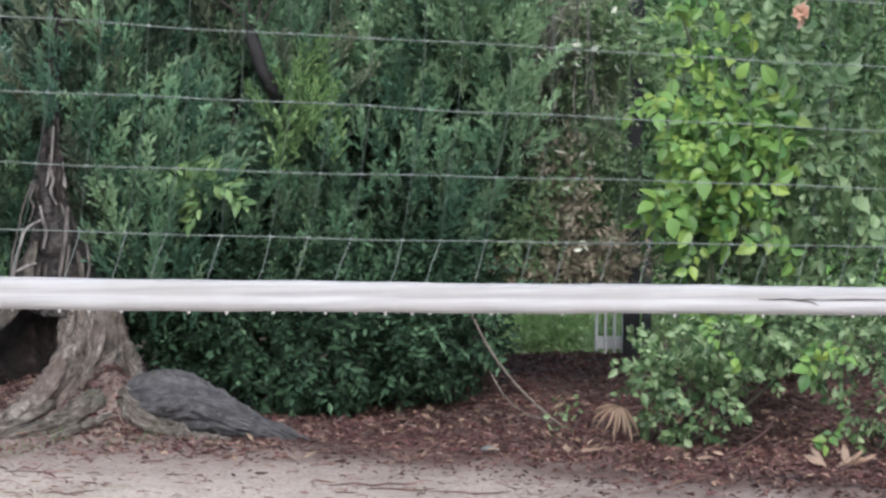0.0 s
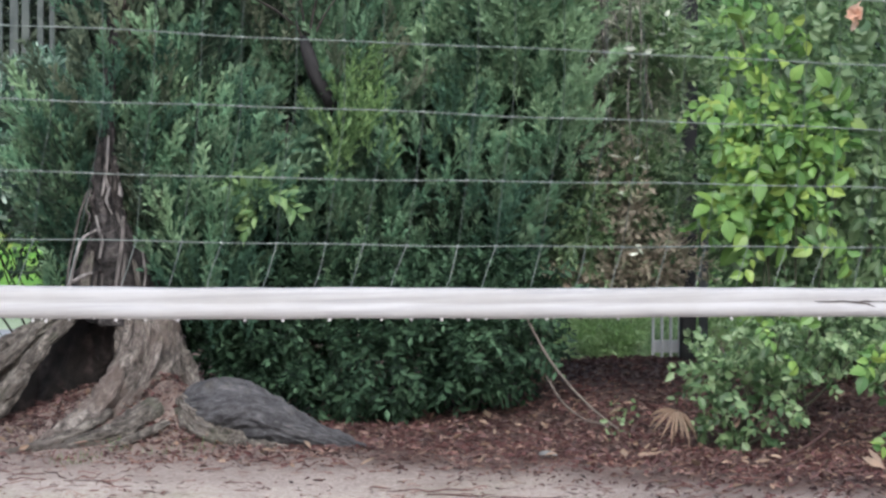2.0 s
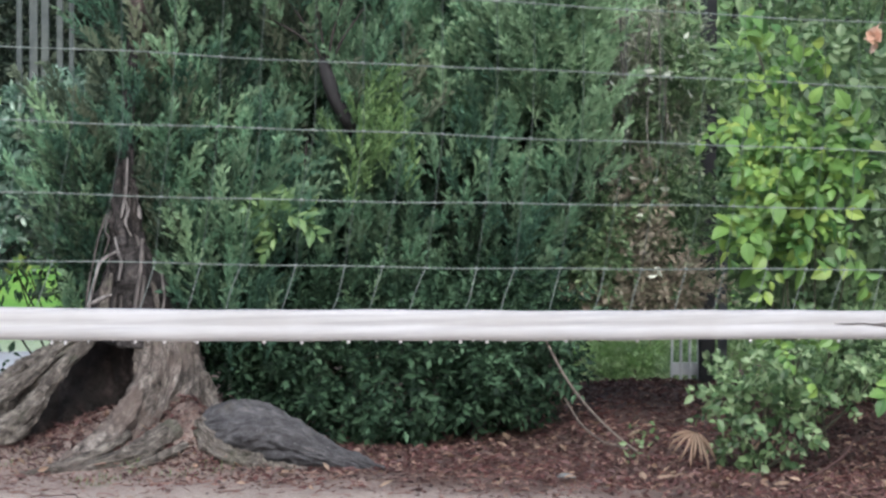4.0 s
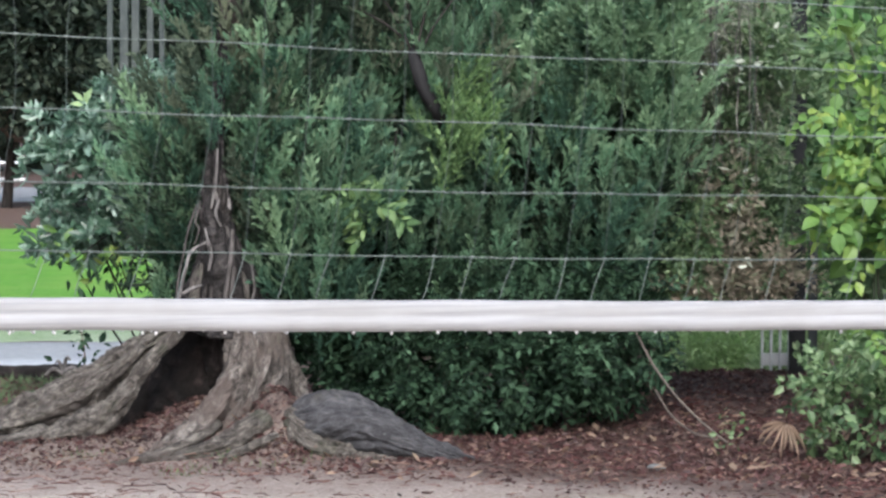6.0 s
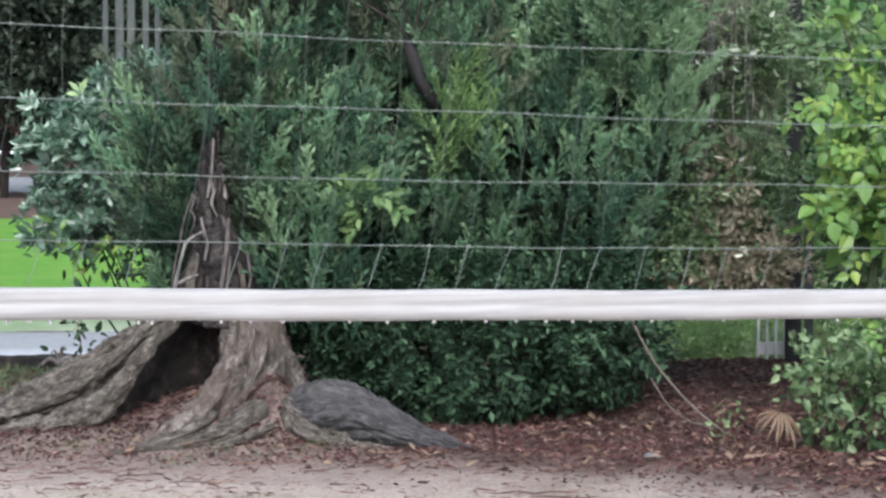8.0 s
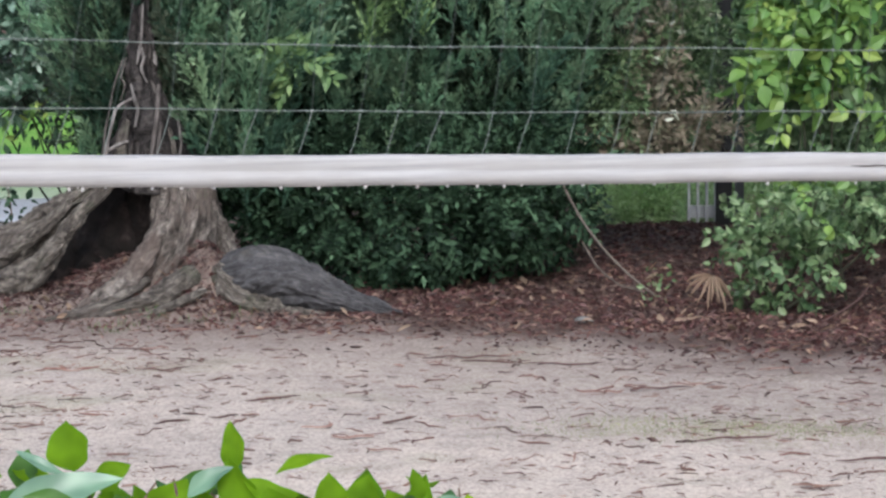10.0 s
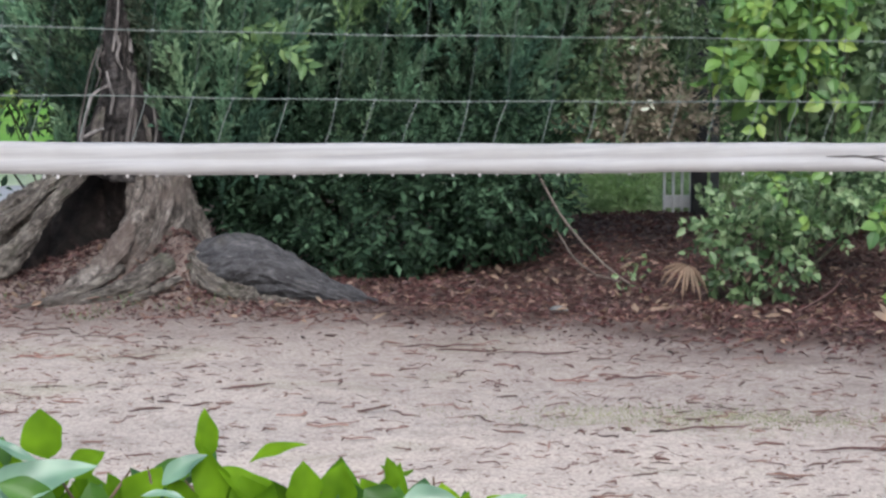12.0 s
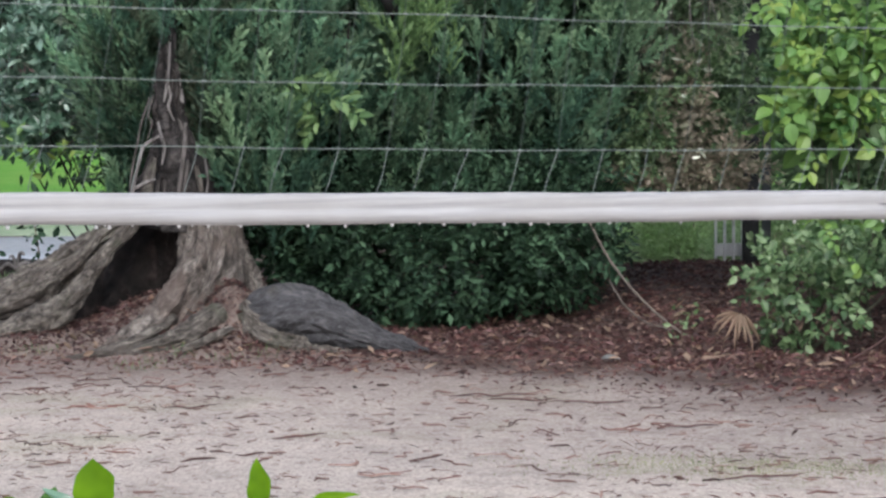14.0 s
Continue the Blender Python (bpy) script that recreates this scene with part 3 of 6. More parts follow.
def line_up(k, s):
    """Height of a line wire over the rail's middle: a slack sag of its own in each."""
    bow = {3: 0.0095 - 0.0145 * eased(s, 1.2, 2.2), 4: 0.014 * (1 - eased(s, 0.5, 1.4))}.get(k, 0.0)
    return LINES[k] + bow + 0.004 * math.sin(s * 2.1 + k) + 0.0015 * math.sin(s * 9 + 2 * k)


LINES = (-0.03, 0.172, 0.367, 0.565, 0.770, 0.975, 1.18)
wires = []
for k, up in enumerate(LINES):
    pts = [(*along(s, line_up(k, s), -0.035), 0.0019) for s in np.arange(-0.62, 4.26, 0.12)]
    wires.append(fence_part("line_wire", tube(pts, 2, 6), WIRE))
knot_shape = tube([(-0.0075, -0.003, -0.001, 0.0016), (-0.003, -0.001, 0.001, 0.0034), (0.003, 0.001, 0, 0.0034), (0.0075, 0.004, 0, 0.0016)], 2, 6)
knot_mesh = mesh_of("knot", knot_shape[0], knot_shape[1], WIRE, True)
for k in range(33):
    s0 = -0.53 + 0.1485 * k + rng.normal(0, 0.006)
    lean = rng.normal(0.0, 0.006)
    rows = []
    for up in LINES:
        shift = 0.066 * min(1, (up + 0.03) / 0.2) + 0.030 * min(2.2, max(0, up - 0.17) / 0.2) + lean * (up + 0.5) + rng.normal(0, 0.005)
        rows.append((*along(s0 + shift, up, -0.035), 0.0009))
        ob = part("knot", knot_mesh, WIRE, wires[LINES.index(up)])
        ob.location = along(s0 + shift, line_up(LINES.index(up), s0 + shift), -0.035)
        ob.rotation_euler = (rng.normal(0, 0.2), rng.normal(0, 0.2), 0)
    fence_part("stay_wire", tube(rows[1:], 3, 5), DULLWIRE)
    fence_part("lower_stay", tube([(*rows[0][:3], 0.0013), (*((np.array(rows[0][:3]) + rows[1][:3]) / 2 + (0.006 * lean / 0.006, 0, 0)), 0.0013), (*rows[1][:3], 0.0013)], 3, 5), WIRE)

# drops of rain under the rail
drop_shape = tube([(0, 0, 0.001, 0.0014), (0, 0, -0.002, 0.004), (0, 0, -0.0068, 0.0055), (0, 0, -0.0108, 0.004), (0, 0, -0.0128, 0.001)], 2, 10)
drop_mesh = mesh_of("water_drop", drop_shape[0], drop_shape[1], DROP, True)
for s in (0.02, 0.09, 0.15, 0.41, 0.45, 0.66, 0.70, 0.75, 0.85, 1.06, 1.18, 1.33, 1.42, 1.50, 1.60, 1.70, 1.79, 1.85, 2.06, 2.31, 2.72, 3.05, 3.4):
    ob = part("water_drop", drop_mesh, DROP, rail, "hanging drop of rain, whitened for sky brightness")
    ob.location = along(s, -0.0455, 0.006)
    ob.scale = (1, 1, rng.uniform(0.7, 1.1)) if s not in (0.70, 1.42) else (0.7, 0.7, 0.6)

beads = random.Random(12)
for k in range(30):
    ob = part("water_drop", drop_mesh, DROP, rail, "hanging drop of rain, whitened for sky brightness")
    ob.location = along(beads.uniform(-0.2, 3.6), -0.0455, 0.006)
    size = beads.uniform(0.35, 0.7)
    ob.scale = (size, size, size * beads.uniform(0.6, 1.0))

# a split in the rail's paint with a forked end
for rows in ([(3.02, 0.004), (3.08, 0.0035), (3.13, 0.0055), (3.17, 0.001), (3.215, -0.003), (3.245, -0.014)],
             [(3.14, 0.004), (3.18, 0.003), (3.215, 0.0055), (3.25, 0.003)], [(3.25, 0.003), (3.33, 0.0045), (3.42, 0.006), (3.58, 0.0055)]):
    fence_part("crack", tube([(*along(s, b, 0.0262 if b > 0 else 0.0268 - b * 0.5), 0.0009 if q in (0, len(rows) - 1) else 0.0026) for q, (s, b) in enumerate(rows)], 5, 6),
               CRACK, "dark split in the white paint", parent=rail)

# ---------------------------------------------------------------- the old tree with its roots
tree = thing("tree", (-0.95, 14.6, 0.0), "old grey-barked tree with bared buttress roots in trodden sand", "tree")


def under(thing_ob, name, data, material, label="", smooth=False):
    ob = part(name, data, material, thing_ob, label, smooth)
    ob.matrix_parent_inverse = Matrix.Translation(-thing_ob.location)
    return ob


def bark_tube(rows, seed, lumps=0.2, deep=0.02, across=22.0, long=5.5, twist=0.0, fine=0.012):
    """A root or stem along rows of x, y, z, radius, worked into lumps, winding ridges and fibres, and the way its grain runs."""
    rows = np.asarray(rows, float)
    reach = np.linalg.norm(np.diff(rows[:, :3], axis=0), axis=1).sum()
    line = curve_points(rows, max(6, int(reach / 0.0085 / (len(rows) - 1))))
    p, r = line[:, :3], np.maximum(line[:, 3], 0.002)
    d = np.gradient(p, axis=0)
    d /= np.linalg.norm(d, axis=1, keepdims=True)
    u = np.cross(d, (0.31, 0.2, 0.93) if abs(d[:, 2]).mean() < 0.8 else (1.0, 0.12, 0.05))
    u /= np.linalg.norm(u, axis=1, keepdims=True)
    v = np.cross(d, u)
    sides = int(min(180, max(14, 2 * np.pi * r.max() / 0.0075)))
    a = np.arange(sides) * 2 * np.pi / sides
    run = np.concatenate([[0], np.cumsum(np.linalg.norm(np.diff(p, axis=0), axis=1))])
    wide = float(np.median(r))
    size, grain = np.zeros((len(p), sides)), np.zeros((len(p), sides, 3))
    for i in range(len(p)):
        rim = min(1.0, r[i] / 0.05)
        for j in range(sides):
            b = a[j] + twist * run[i] + 0.5 * noise.noise(Vector((a[j], run[i] * 3.0, seed * 5.1)))
            c, e = math.cos(b), math.sin(b)
            big = noise.fractal(Vector((c * 1.5, e * 1.5, run[i] * 3.2 + seed * 9.7)), 0.9, 2.1, 3)
            w = Vector((c * wide * across, e * wide * across, run[i] * long + seed * 3.3))
            ridge = 0.6 * (1 - 3.0 * abs(noise.noise(w))) + 0.4 * (1 - 3.0 * abs(noise.noise(w * 2.1)))
            crumb = noise.fractal(Vector((c * wide * 42, e * wide * 42, run[i] * 20 + seed)), 0.8, 2.1, 4)
            size[i, j] = r[i] * (1 + lumps * big) + rim * (deep * ridge + fine * crumb)
            grain[i, j] = (c * wide, e * wide, run[i] * 0.38 + seed)
    ring = p[:, None] + np.maximum(size, 0.001)[..., None] * (np.cos(a)[None, :, None] * u[:, None] + np.sin(a)[None, :, None] * v[:, None])
    n = len(p)
    i, j = np.meshgrid(np.arange(n - 1), np.arange(sides), indexing="ij")
    jn = (j + 1) % sides
    quads = np.stack([i * sides + j, i * sides + jn, (i + 1) * sides + jn, (i + 1) * sides + j], -1).reshape(-1, 4)
    s = np.arange(sides)
    caps = np.vstack([np.stack([np.full(sides, n * sides), (s + 1) % sides, s], 1),
                      np.stack([np.full(sides, n * sides + 1), (n - 1) * sides + s, (n - 1) * sides + (s + 1) % sides], 1)])
    return np.vstack([ring.reshape(-1, 3), p[:1], p[-1:]]), [quads, caps], np.vstack([grain.reshape(-1, 3), grain[0, :1], grain[-1, :1]])


def bark_part(name, rows, seed, material, label, owner=None, **how):
    verts, faces, grain = bark_tube(rows, seed, **how)
    me = mesh_of(name, verts, faces, material, True)
    me.attributes.new("grain", "FLOAT_VECTOR", "POINT").data.foreach_set("vector", np.asarray(grain, np.float32).ravel())
    return under(owner or tree, name, me, material, label)


bark_part("trunk", [(-1.031, 14.58, 0.600, 0.185), (-1.020, 14.54, 0.718, 0.162), (-1.022, 14.52, 0.823, 0.128), (-1.03, 14.50, 0.928, 0.092), (-1.040, 14.50, 1.032, 0.062),
                    (-1.050, 14.50, 1.136, 0.050), (-1.057, 14.52, 1.266, 0.036), (-1.058, 14.55, 1.422, 0.028), (-1.051, 14.60, 1.578, 0.024), (-1.039, 14.66, 1.762, 0.022), (-1.034, 14.75, 1.975, 0.018)],
          1, DARKBARK, "dark fibrous flaring stem", deep=0.032, across=30.0, long=2.2)
bark_part("trunk", [(-0.975, 14.9, 0.56, 0.06), (-0.975, 14.92, 0.914, 0.052), (-0.98, 14.92, 1.207, 0.05), (-0.99, 14.88, 1.553, 0.05), (-1.0, 14.82, 1.928, 0.05), (-1.01, 14.8, 2.304, 0.048), (-1.03, 14.85, 2.788, 0.045)],
          2, BROWNBARK, "slender brown second stem", deep=0.006, lumps=0.08)
bark_part("root", [(-1.20, 14.64, 0.63, 0.052), (-1.335, 14.58, 0.515, 0.050), (-1.49, 14.53, 0.395, 0.070), (-1.68, 14.50, 0.262, 0.098), (-1.84, 14.52, 0.165, 0.112),
                   (-2.0, 14.55, 0.10, 0.100), (-2.216, 14.60, 0.031, 0.080), (-2.487, 14.65, -0.027, 0.050)], 3, BARK, "thick arching root over a hollow", deep=0.024, across=26.0, twist=0.5)
bark_part("root", [(-1.20, 14.47, 0.585, 0.022), (-1.285, 14.44, 0.495, 0.026), (-1.375, 14.41, 0.39, 0.031), (-1.455, 14.38, 0.28, 0.038), (-1.535, 14.36, 0.191, 0.048), (-1.658, 14.34, 0.131, 0.056),
                   (-1.813, 14.34, 0.085, 0.050), (-1.996, 14.36, 0.05, 0.035), (-2.186, 14.42, 0.02, 0.020)], 4, BARK, "ridged lip of the hollow", deep=0.018, lumps=0.3)
bark_part("root", [(-1.385, 14.48, 0.50, 0.018), (-1.50, 14.44, 0.388, 0.026), (-1.64, 14.41, 0.28, 0.034), (-1.78, 14.40, 0.208, 0.036), (-1.926, 14.42, 0.155, 0.032), (-2.141, 14.47, 0.085, 0.028)],
          5, BARK, "narrow ridge along the root", deep=0.016, lumps=0.35)
bark_part("root", [(-0.855, 14.52, 0.653, 0.100), (-0.855, 14.47, 0.540, 0.112), (-0.858, 14.43, 0.416, 0.125), (-0.872, 14.40, 0.291, 0.145), (-0.90, 14.37, 0.181, 0.175), (-0.93, 14.34, 0.084, 0.205),
                   (-0.955, 14.32, -0.013, 0.23)], 6, PALEBARK, "knotted flaring middle root", deep=0.034, across=16.0, long=2.4, twist=-0.6)
bark_part("root", [(-0.926, 14.40, 0.521, 0.030), (-0.954, 14.34, 0.398, 0.042), (-1.000, 14.26, 0.289, 0.050), (-1.064, 14.18, 0.194, 0.052), (-1.134, 14.10, 0.124, 0.050), (-1.217, 14.02, 0.068, 0.042),
                   (-1.326, 13.96, 0.02, 0.025)], 7, PALEBARK, "root running down into litter", deep=0.016, lumps=0.3)
bark_part("root", [(-0.79, 14.70, 0.612, 0.035), (-0.765, 14.68, 0.511, 0.042), (-0.735, 14.66, 0.397, 0.045), (-0.69, 14.6, 0.30, 0.045), (-0.64, 14.5, 0.18, 0.04), (-0.6, 14.4, 0.06, 0.04)],
          8, PALEBARK, "pale sloping back root", deep=0.012)
bark_part("root", [(-0.793, 14.10, 0.190, 0.045), (-0.866, 14.05, 0.155, 0.045), (-0.944, 14.00, 0.105, 0.042), (-1.050, 13.96, 0.062, 0.038), (-1.162, 13.94, 0.035, 0.028), (-1.255, 13.92, 0.012, 0.015)],
          9, BARK, "root toe in the sand", deep=0.014, lumps=0.3)
bark_part("root", [(-1.02, 14.16, 0.16, 0.03), (-1.12, 14.02, 0.09, 0.03), (-1.26, 13.94, 0.04, 0.026), (-1.44, 13.9, 0.005, 0.02), (-1.6, 13.88, -0.03, 0.012)], 11, BARK, "thin snaking root", deep=0.01, lumps=0.35)
bark_part("root", [(-0.695, 14.17, 0.168, 0.055), (-0.635, 14.16, 0.172, 0.112), (-0.52, 14.15, 0.175, 0.142), (-0.385, 14.13, 0.142, 0.132), (-0.22, 14.10, 0.086, 0.095), (-0.061, 14.06, 0.042, 0.066),
                   (0.103, 14.00, 0.003, 0.040), (0.236, 13.95, -0.020, 0.015)], 13, GREYBARK, "dark grey humped root", deep=0.009, lumps=0.12, across=26.0, long=4.0, twist=1.2, fine=0.012)
bark_part("root", [(-0.70, 14.11, 0.235, 0.018), (-0.665, 14.10, 0.175, 0.052), (-0.60, 14.085, 0.095, 0.078), (-0.49, 14.07, 0.03, 0.08), (-0.36, 14.04, -0.005, 0.06), (-0.2, 14.0, -0.025, 0.035)],
          14, BARK, "blunt lichen-grey root end", deep=0.022, lumps=0.2, across=34.0, long=4.0, twist=2.5)
for k, rows in enumerate(([(-0.86, 14.12, 0.20, 0.018), (-0.93, 14.06, 0.145, 0.026), (-1.01, 14.0, 0.10, 0.024), (-1.10, 13.95, 0.06, 0.02), (-1.2, 13.92, 0.02, 0.012)],
                          [(-0.74, 14.02, 0.13, 0.012), (-0.80, 13.98, 0.105, 0.02), (-0.88, 13.94, 0.07, 0.022), (-0.97, 13.9, 0.035, 0.018), (-1.05, 13.88, 0.005, 0.01)])):
    bark_part("root", rows, 31 + k, BARK if k else PALEBARK, "small root breaking the soil", deep=0.008, lumps=0.4)
# hollow's lining: the deep shade is in its colour
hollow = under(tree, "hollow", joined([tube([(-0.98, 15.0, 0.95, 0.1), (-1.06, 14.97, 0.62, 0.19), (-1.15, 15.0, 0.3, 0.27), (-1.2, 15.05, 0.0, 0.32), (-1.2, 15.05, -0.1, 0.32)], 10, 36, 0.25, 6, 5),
               tube([(-0.95, 14.75, 0.75, 0.1), (-0.98, 14.72, 0.55, 0.12), (-0.98, 14.76, 0.36, 0.11), (-1.0, 14.8, 0.2, 0.08)], 10, 30, 0.4, 19, 6), tube([(-1.4, 15.05, 0.42, 0.1), (-1.5, 15.0, 0.15, 0.16), (-1.6, 15.0, -0.1, 0.18)], 10, 24, 0.25, 9, 5)]), DARKWOOD, "wood inside the hollow between roots, darkened for shade", True)
# dead stems and torn strips of bark that cling to the flaring stem
for k, (name, mat, lab, rows) in enumerate((
        ("dead_stem", PEEL, "thin dead stem", [(-1.133, 14.44, 1.148, 0.005), (-1.171, 14.42, 1.032, 0.006), (-1.190, 14.40, 0.929, 0.006), (-1.213, 14.36, 0.802, 0.006), (-1.227, 14.35, 0.66, 0.006)]),
        ("dead_stem", PALEPEEL, "pale bent dead stem", [(-1.085, 14.36, 0.975, 0.007), (-1.151, 14.34, 0.932, 0.010), (-1.173, 14.32, 0.868, 0.009), (-1.193, 14.31, 0.779, 0.009), (-1.215, 14.30, 0.66, 0.008)]),
        ("bark_strip", PALEPEEL, "pale peeling strip of bark", [(-1.040, 14.46, 1.40, 0.006), (-1.047, 14.44, 1.252, 0.009), (-1.057, 14.43, 1.187, 0.011), (-1.067, 14.42, 1.126, 0.006)]),
        ("bark_strip", PALEPEEL, "pale peeling strip of bark", [(-1.031, 14.42, 1.166, 0.006), (-1.046, 14.41, 1.105, 0.010), (-1.019, 14.40, 1.044, 0.005)]),
        ("bark_strip", PALEPEEL, "pale peeling strip of bark", [(-1.092, 14.37, 1.039, 0.007), (-1.075, 14.35, 0.970, 0.011), (-1.061, 14.34, 0.919, 0.011), (-1.071, 14.33, 0.845, 0.008)]),
        ("bark_strip", PEEL, "grey strip of bark", [(-0.967, 14.40, 1.033, 0.012), (-0.973, 14.36, 0.905, 0.016), (-0.989, 14.33, 0.778, 0.016), (-1.004, 14.32, 0.66, 0.012)]),
        ("bark_strip", PALEPEEL, "pale peeling strip of bark", [(-0.884, 14.38, 0.905, 0.005), (-0.872, 14.36, 0.828, 0.009), (-0.865, 14.36, 0.764, 0.008), (-0.882, 14.35, 0.67, 0.006)]),
        ("bark_strip", PEEL, "grey strip of bark", [(-0.953, 14.33, 0.865, 0.008), (-0.962, 14.31, 0.779, 0.011), (-0.977, 14.30, 0.66, 0.008)]),
        ("bark_strip", PALEPEEL, "pale peeling strip of bark", [(-1.100, 14.31, 0.782, 0.006), (-1.148, 14.30, 0.764, 0.012), (-1.195, 14.29, 0.740, 0.008)]),
        ("bark_strip", BARK, "ragged strip of bark", [(-1.113, 14.36, 0.875, 0.016), (-1.132, 14.33, 0.791, 0.032), (-1.146, 14.32, 0.66, 0.038)]),
        ("bark_strip", PEEL, "grey strip of bark", [(-1.116, 14.45, 1.161, 0.004), (-1.140, 14.43, 1.071, 0.006), (-1.124, 14.42, 1.032, 0.006), (-1.143, 14.40, 0.958, 0.004)]),
        ("bark_strip", BARK, "ragged strip of bark", [(-0.921, 14.37, 0.838, 0.010), (-0.902, 14.35, 0.765, 0.018), (-0.891, 14.34, 0.65, 0.016)]))):
    bark_part(name, [(x, y + 0.012, z, r * 0.72) for x, y, z, r in rows], 30 + k, mat, lab, lumps=0.3, deep=0.003, fine=0.003)
shreds = random.Random(8)
for k in range(80):
    a, z, L = shreds.uniform(-1.4, 1.4), shreds.uniform(0.60, 1.12), shreds.uniform(0.06, 0.2)
    w, rows = shreds.uniform(0.004, 0.011), []
    for q in range(4):
        zq = z + L * q / 3
        r = 0.035 + 0.125 * max(0.0, 1.12 - zq) ** 1.4 / 0.4
        rows.append((-1.03 + math.sin(a) * r * 1.05 + shreds.gauss(0, 0.006), 14.51 - math.cos(a) * r + shreds.gauss(0, 0.006), zq, w * (0.35, 1.0, 0.85, 0.3)[q]))
    under(tree, "bark_strip", tube(rows, 4, 8, 0.6, k, 3), (DARKSTEM, PEEL, DARKSTEM, PEEL, PALEPEEL)[k % 5], "torn fibrous strip of bark", True)


# ---------------------------------------------------------------- foliage
def leaning(out, rng, up=0.6, loose=0.35):
    """Growth directions: outwards, bent upwards, with scatter."""
    d = out + np.array((0, 0, up)) + rng.normal(0, loose, out.shape)
    return d / np.linalg.norm(d, axis=1, keepdims=True)


def sprays(rng, eggs, shapes, up, loose, low=None, toned=False, lay=None):
    """Leafy twigs filling lumpy eggs: rows of (count, centre, radii, shell, lumps)."""
    made = []
    for k, (count, centre, radii, shell, lumps) in enumerate(eggs):
        p, out = in_egg(rng, count, centre, radii, shell, lumps, 3.7 * k)
        if low is not None:
            keep = p[:, 2] > low
            p, out = p[keep], out[keep]
        d = leaning(out, rng, up, loose)
        fr = turned(rng, d) if lay is None else facing(d, rng.normal(0, 0.35, d.shape) + lay)
        made.append(scattered(shapes, fr, p, rng.uniform(0.65, 1.25, len(p)), rng))
    if not toned:
        return joined(made)
    tone, n = [], len(shapes[0][0])
    for v, f in made:
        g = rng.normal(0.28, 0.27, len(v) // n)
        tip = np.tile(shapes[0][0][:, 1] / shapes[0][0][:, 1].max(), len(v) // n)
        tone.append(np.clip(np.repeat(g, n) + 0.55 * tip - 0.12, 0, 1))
    return (*joined(made), np.concatenate(tone))


def spires(rng, eggs, shapes, each, low=None, pale=0.24, gaps=()):
    """Upright spires of plumes standing on lumpy eggs: some pale, some deep green, dark gaps between them."""
    made, tone, n = [], [], len(shapes[0][0])
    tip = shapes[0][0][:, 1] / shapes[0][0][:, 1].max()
    for k, (count, centre, radii, shell, lumps) in enumerate(eggs):
        p, out = in_egg(rng, count, centre, radii, shell, lumps, 3.7 * k)
        if low is not None:
            keep = p[:, 2] > low
            p, out = p[keep], out[keep]
        for x, z, wide, tall in gaps:
            keep = ((p[:, 0] - x) / wide) ** 2 + ((p[:, 2] - z) / tall) ** 2 > 1
            p, out = p[keep], out[keep]
        lead = leaning(out * (1, 1, 0.3), rng, 2.2, 0.22)
        girth, own = np.repeat(rng.uniform(0.7, 1.35, len(p)), each), np.repeat(rng.normal(pale, 0.3, len(p)), each)
        along = np.tile(np.linspace(-0.16, 0.13, each), len(p))
        side = rng.normal(0, 1, (len(p) * each, 3)) * (1, 1, 0.2)
        q = np.repeat(p, each, 0) + np.repeat(lead, each, 0) * (along * girth)[:, None] + side * (0.036 * girth * (1.0 - 2.6 * along))[:, None]
        d = np.repeat(lead, each, 0) + side * 0.2 + rng.normal(0, 0.1, side.shape)
        v, f = scattered([shapes[k % len(shapes)]], turned(rng, d), q, girth * rng.uniform(0.6, 1.0, len(q)), rng)
        made.append((v, f))
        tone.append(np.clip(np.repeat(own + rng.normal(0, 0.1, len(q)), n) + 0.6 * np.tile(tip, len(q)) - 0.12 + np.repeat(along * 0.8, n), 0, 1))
    return (*joined(made), np.concatenate(tone))


def limbs(rng, base, eggs, count, r0):
    """Branches from a base point into the crown."""
    out = []
    for k in range(count):
        _, c, rad, *_ = eggs[k % len(eggs)]
        e = np.asarray(c) + rng.normal(0, 0.35, 3) * rad
        b = np.asarray(base) + rng.normal(0, 0.05, 3) * (1, 1, 0)
        mid = (b * 0.55 + e * 0.45) + rng.normal(0, 0.06, 3)
        out.append([(*b, r0), (*mid, r0 * 0.65), (*e, r0 * 0.2)])
    return out


rng = np.random.default_rng(11)
plumes = [plume(rng, 0.27 + 0.035 * (k % 4), 15, 0.037, 0.0155) for k in range(8)]
feathers = [spray(rng, 0.26, 0.055, 0.011, 30, 34, k) for k in range(7)]

# feathery crown on the tree, to the left of and behind the trunk
crown_eggs = [(800, (-1.12, 15.0, 1.12), (0.25, 0.34, 0.42), 0.7, 0.3), (700, (-0.72, 14.95, 1.35), (0.3, 0.3, 0.5), 0.7, 0.3), (1000, (-0.6, 15.25, 2.2), (0.6, 0.45, 0.6), 0.7, 0.3)]
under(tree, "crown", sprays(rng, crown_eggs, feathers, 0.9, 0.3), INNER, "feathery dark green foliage")
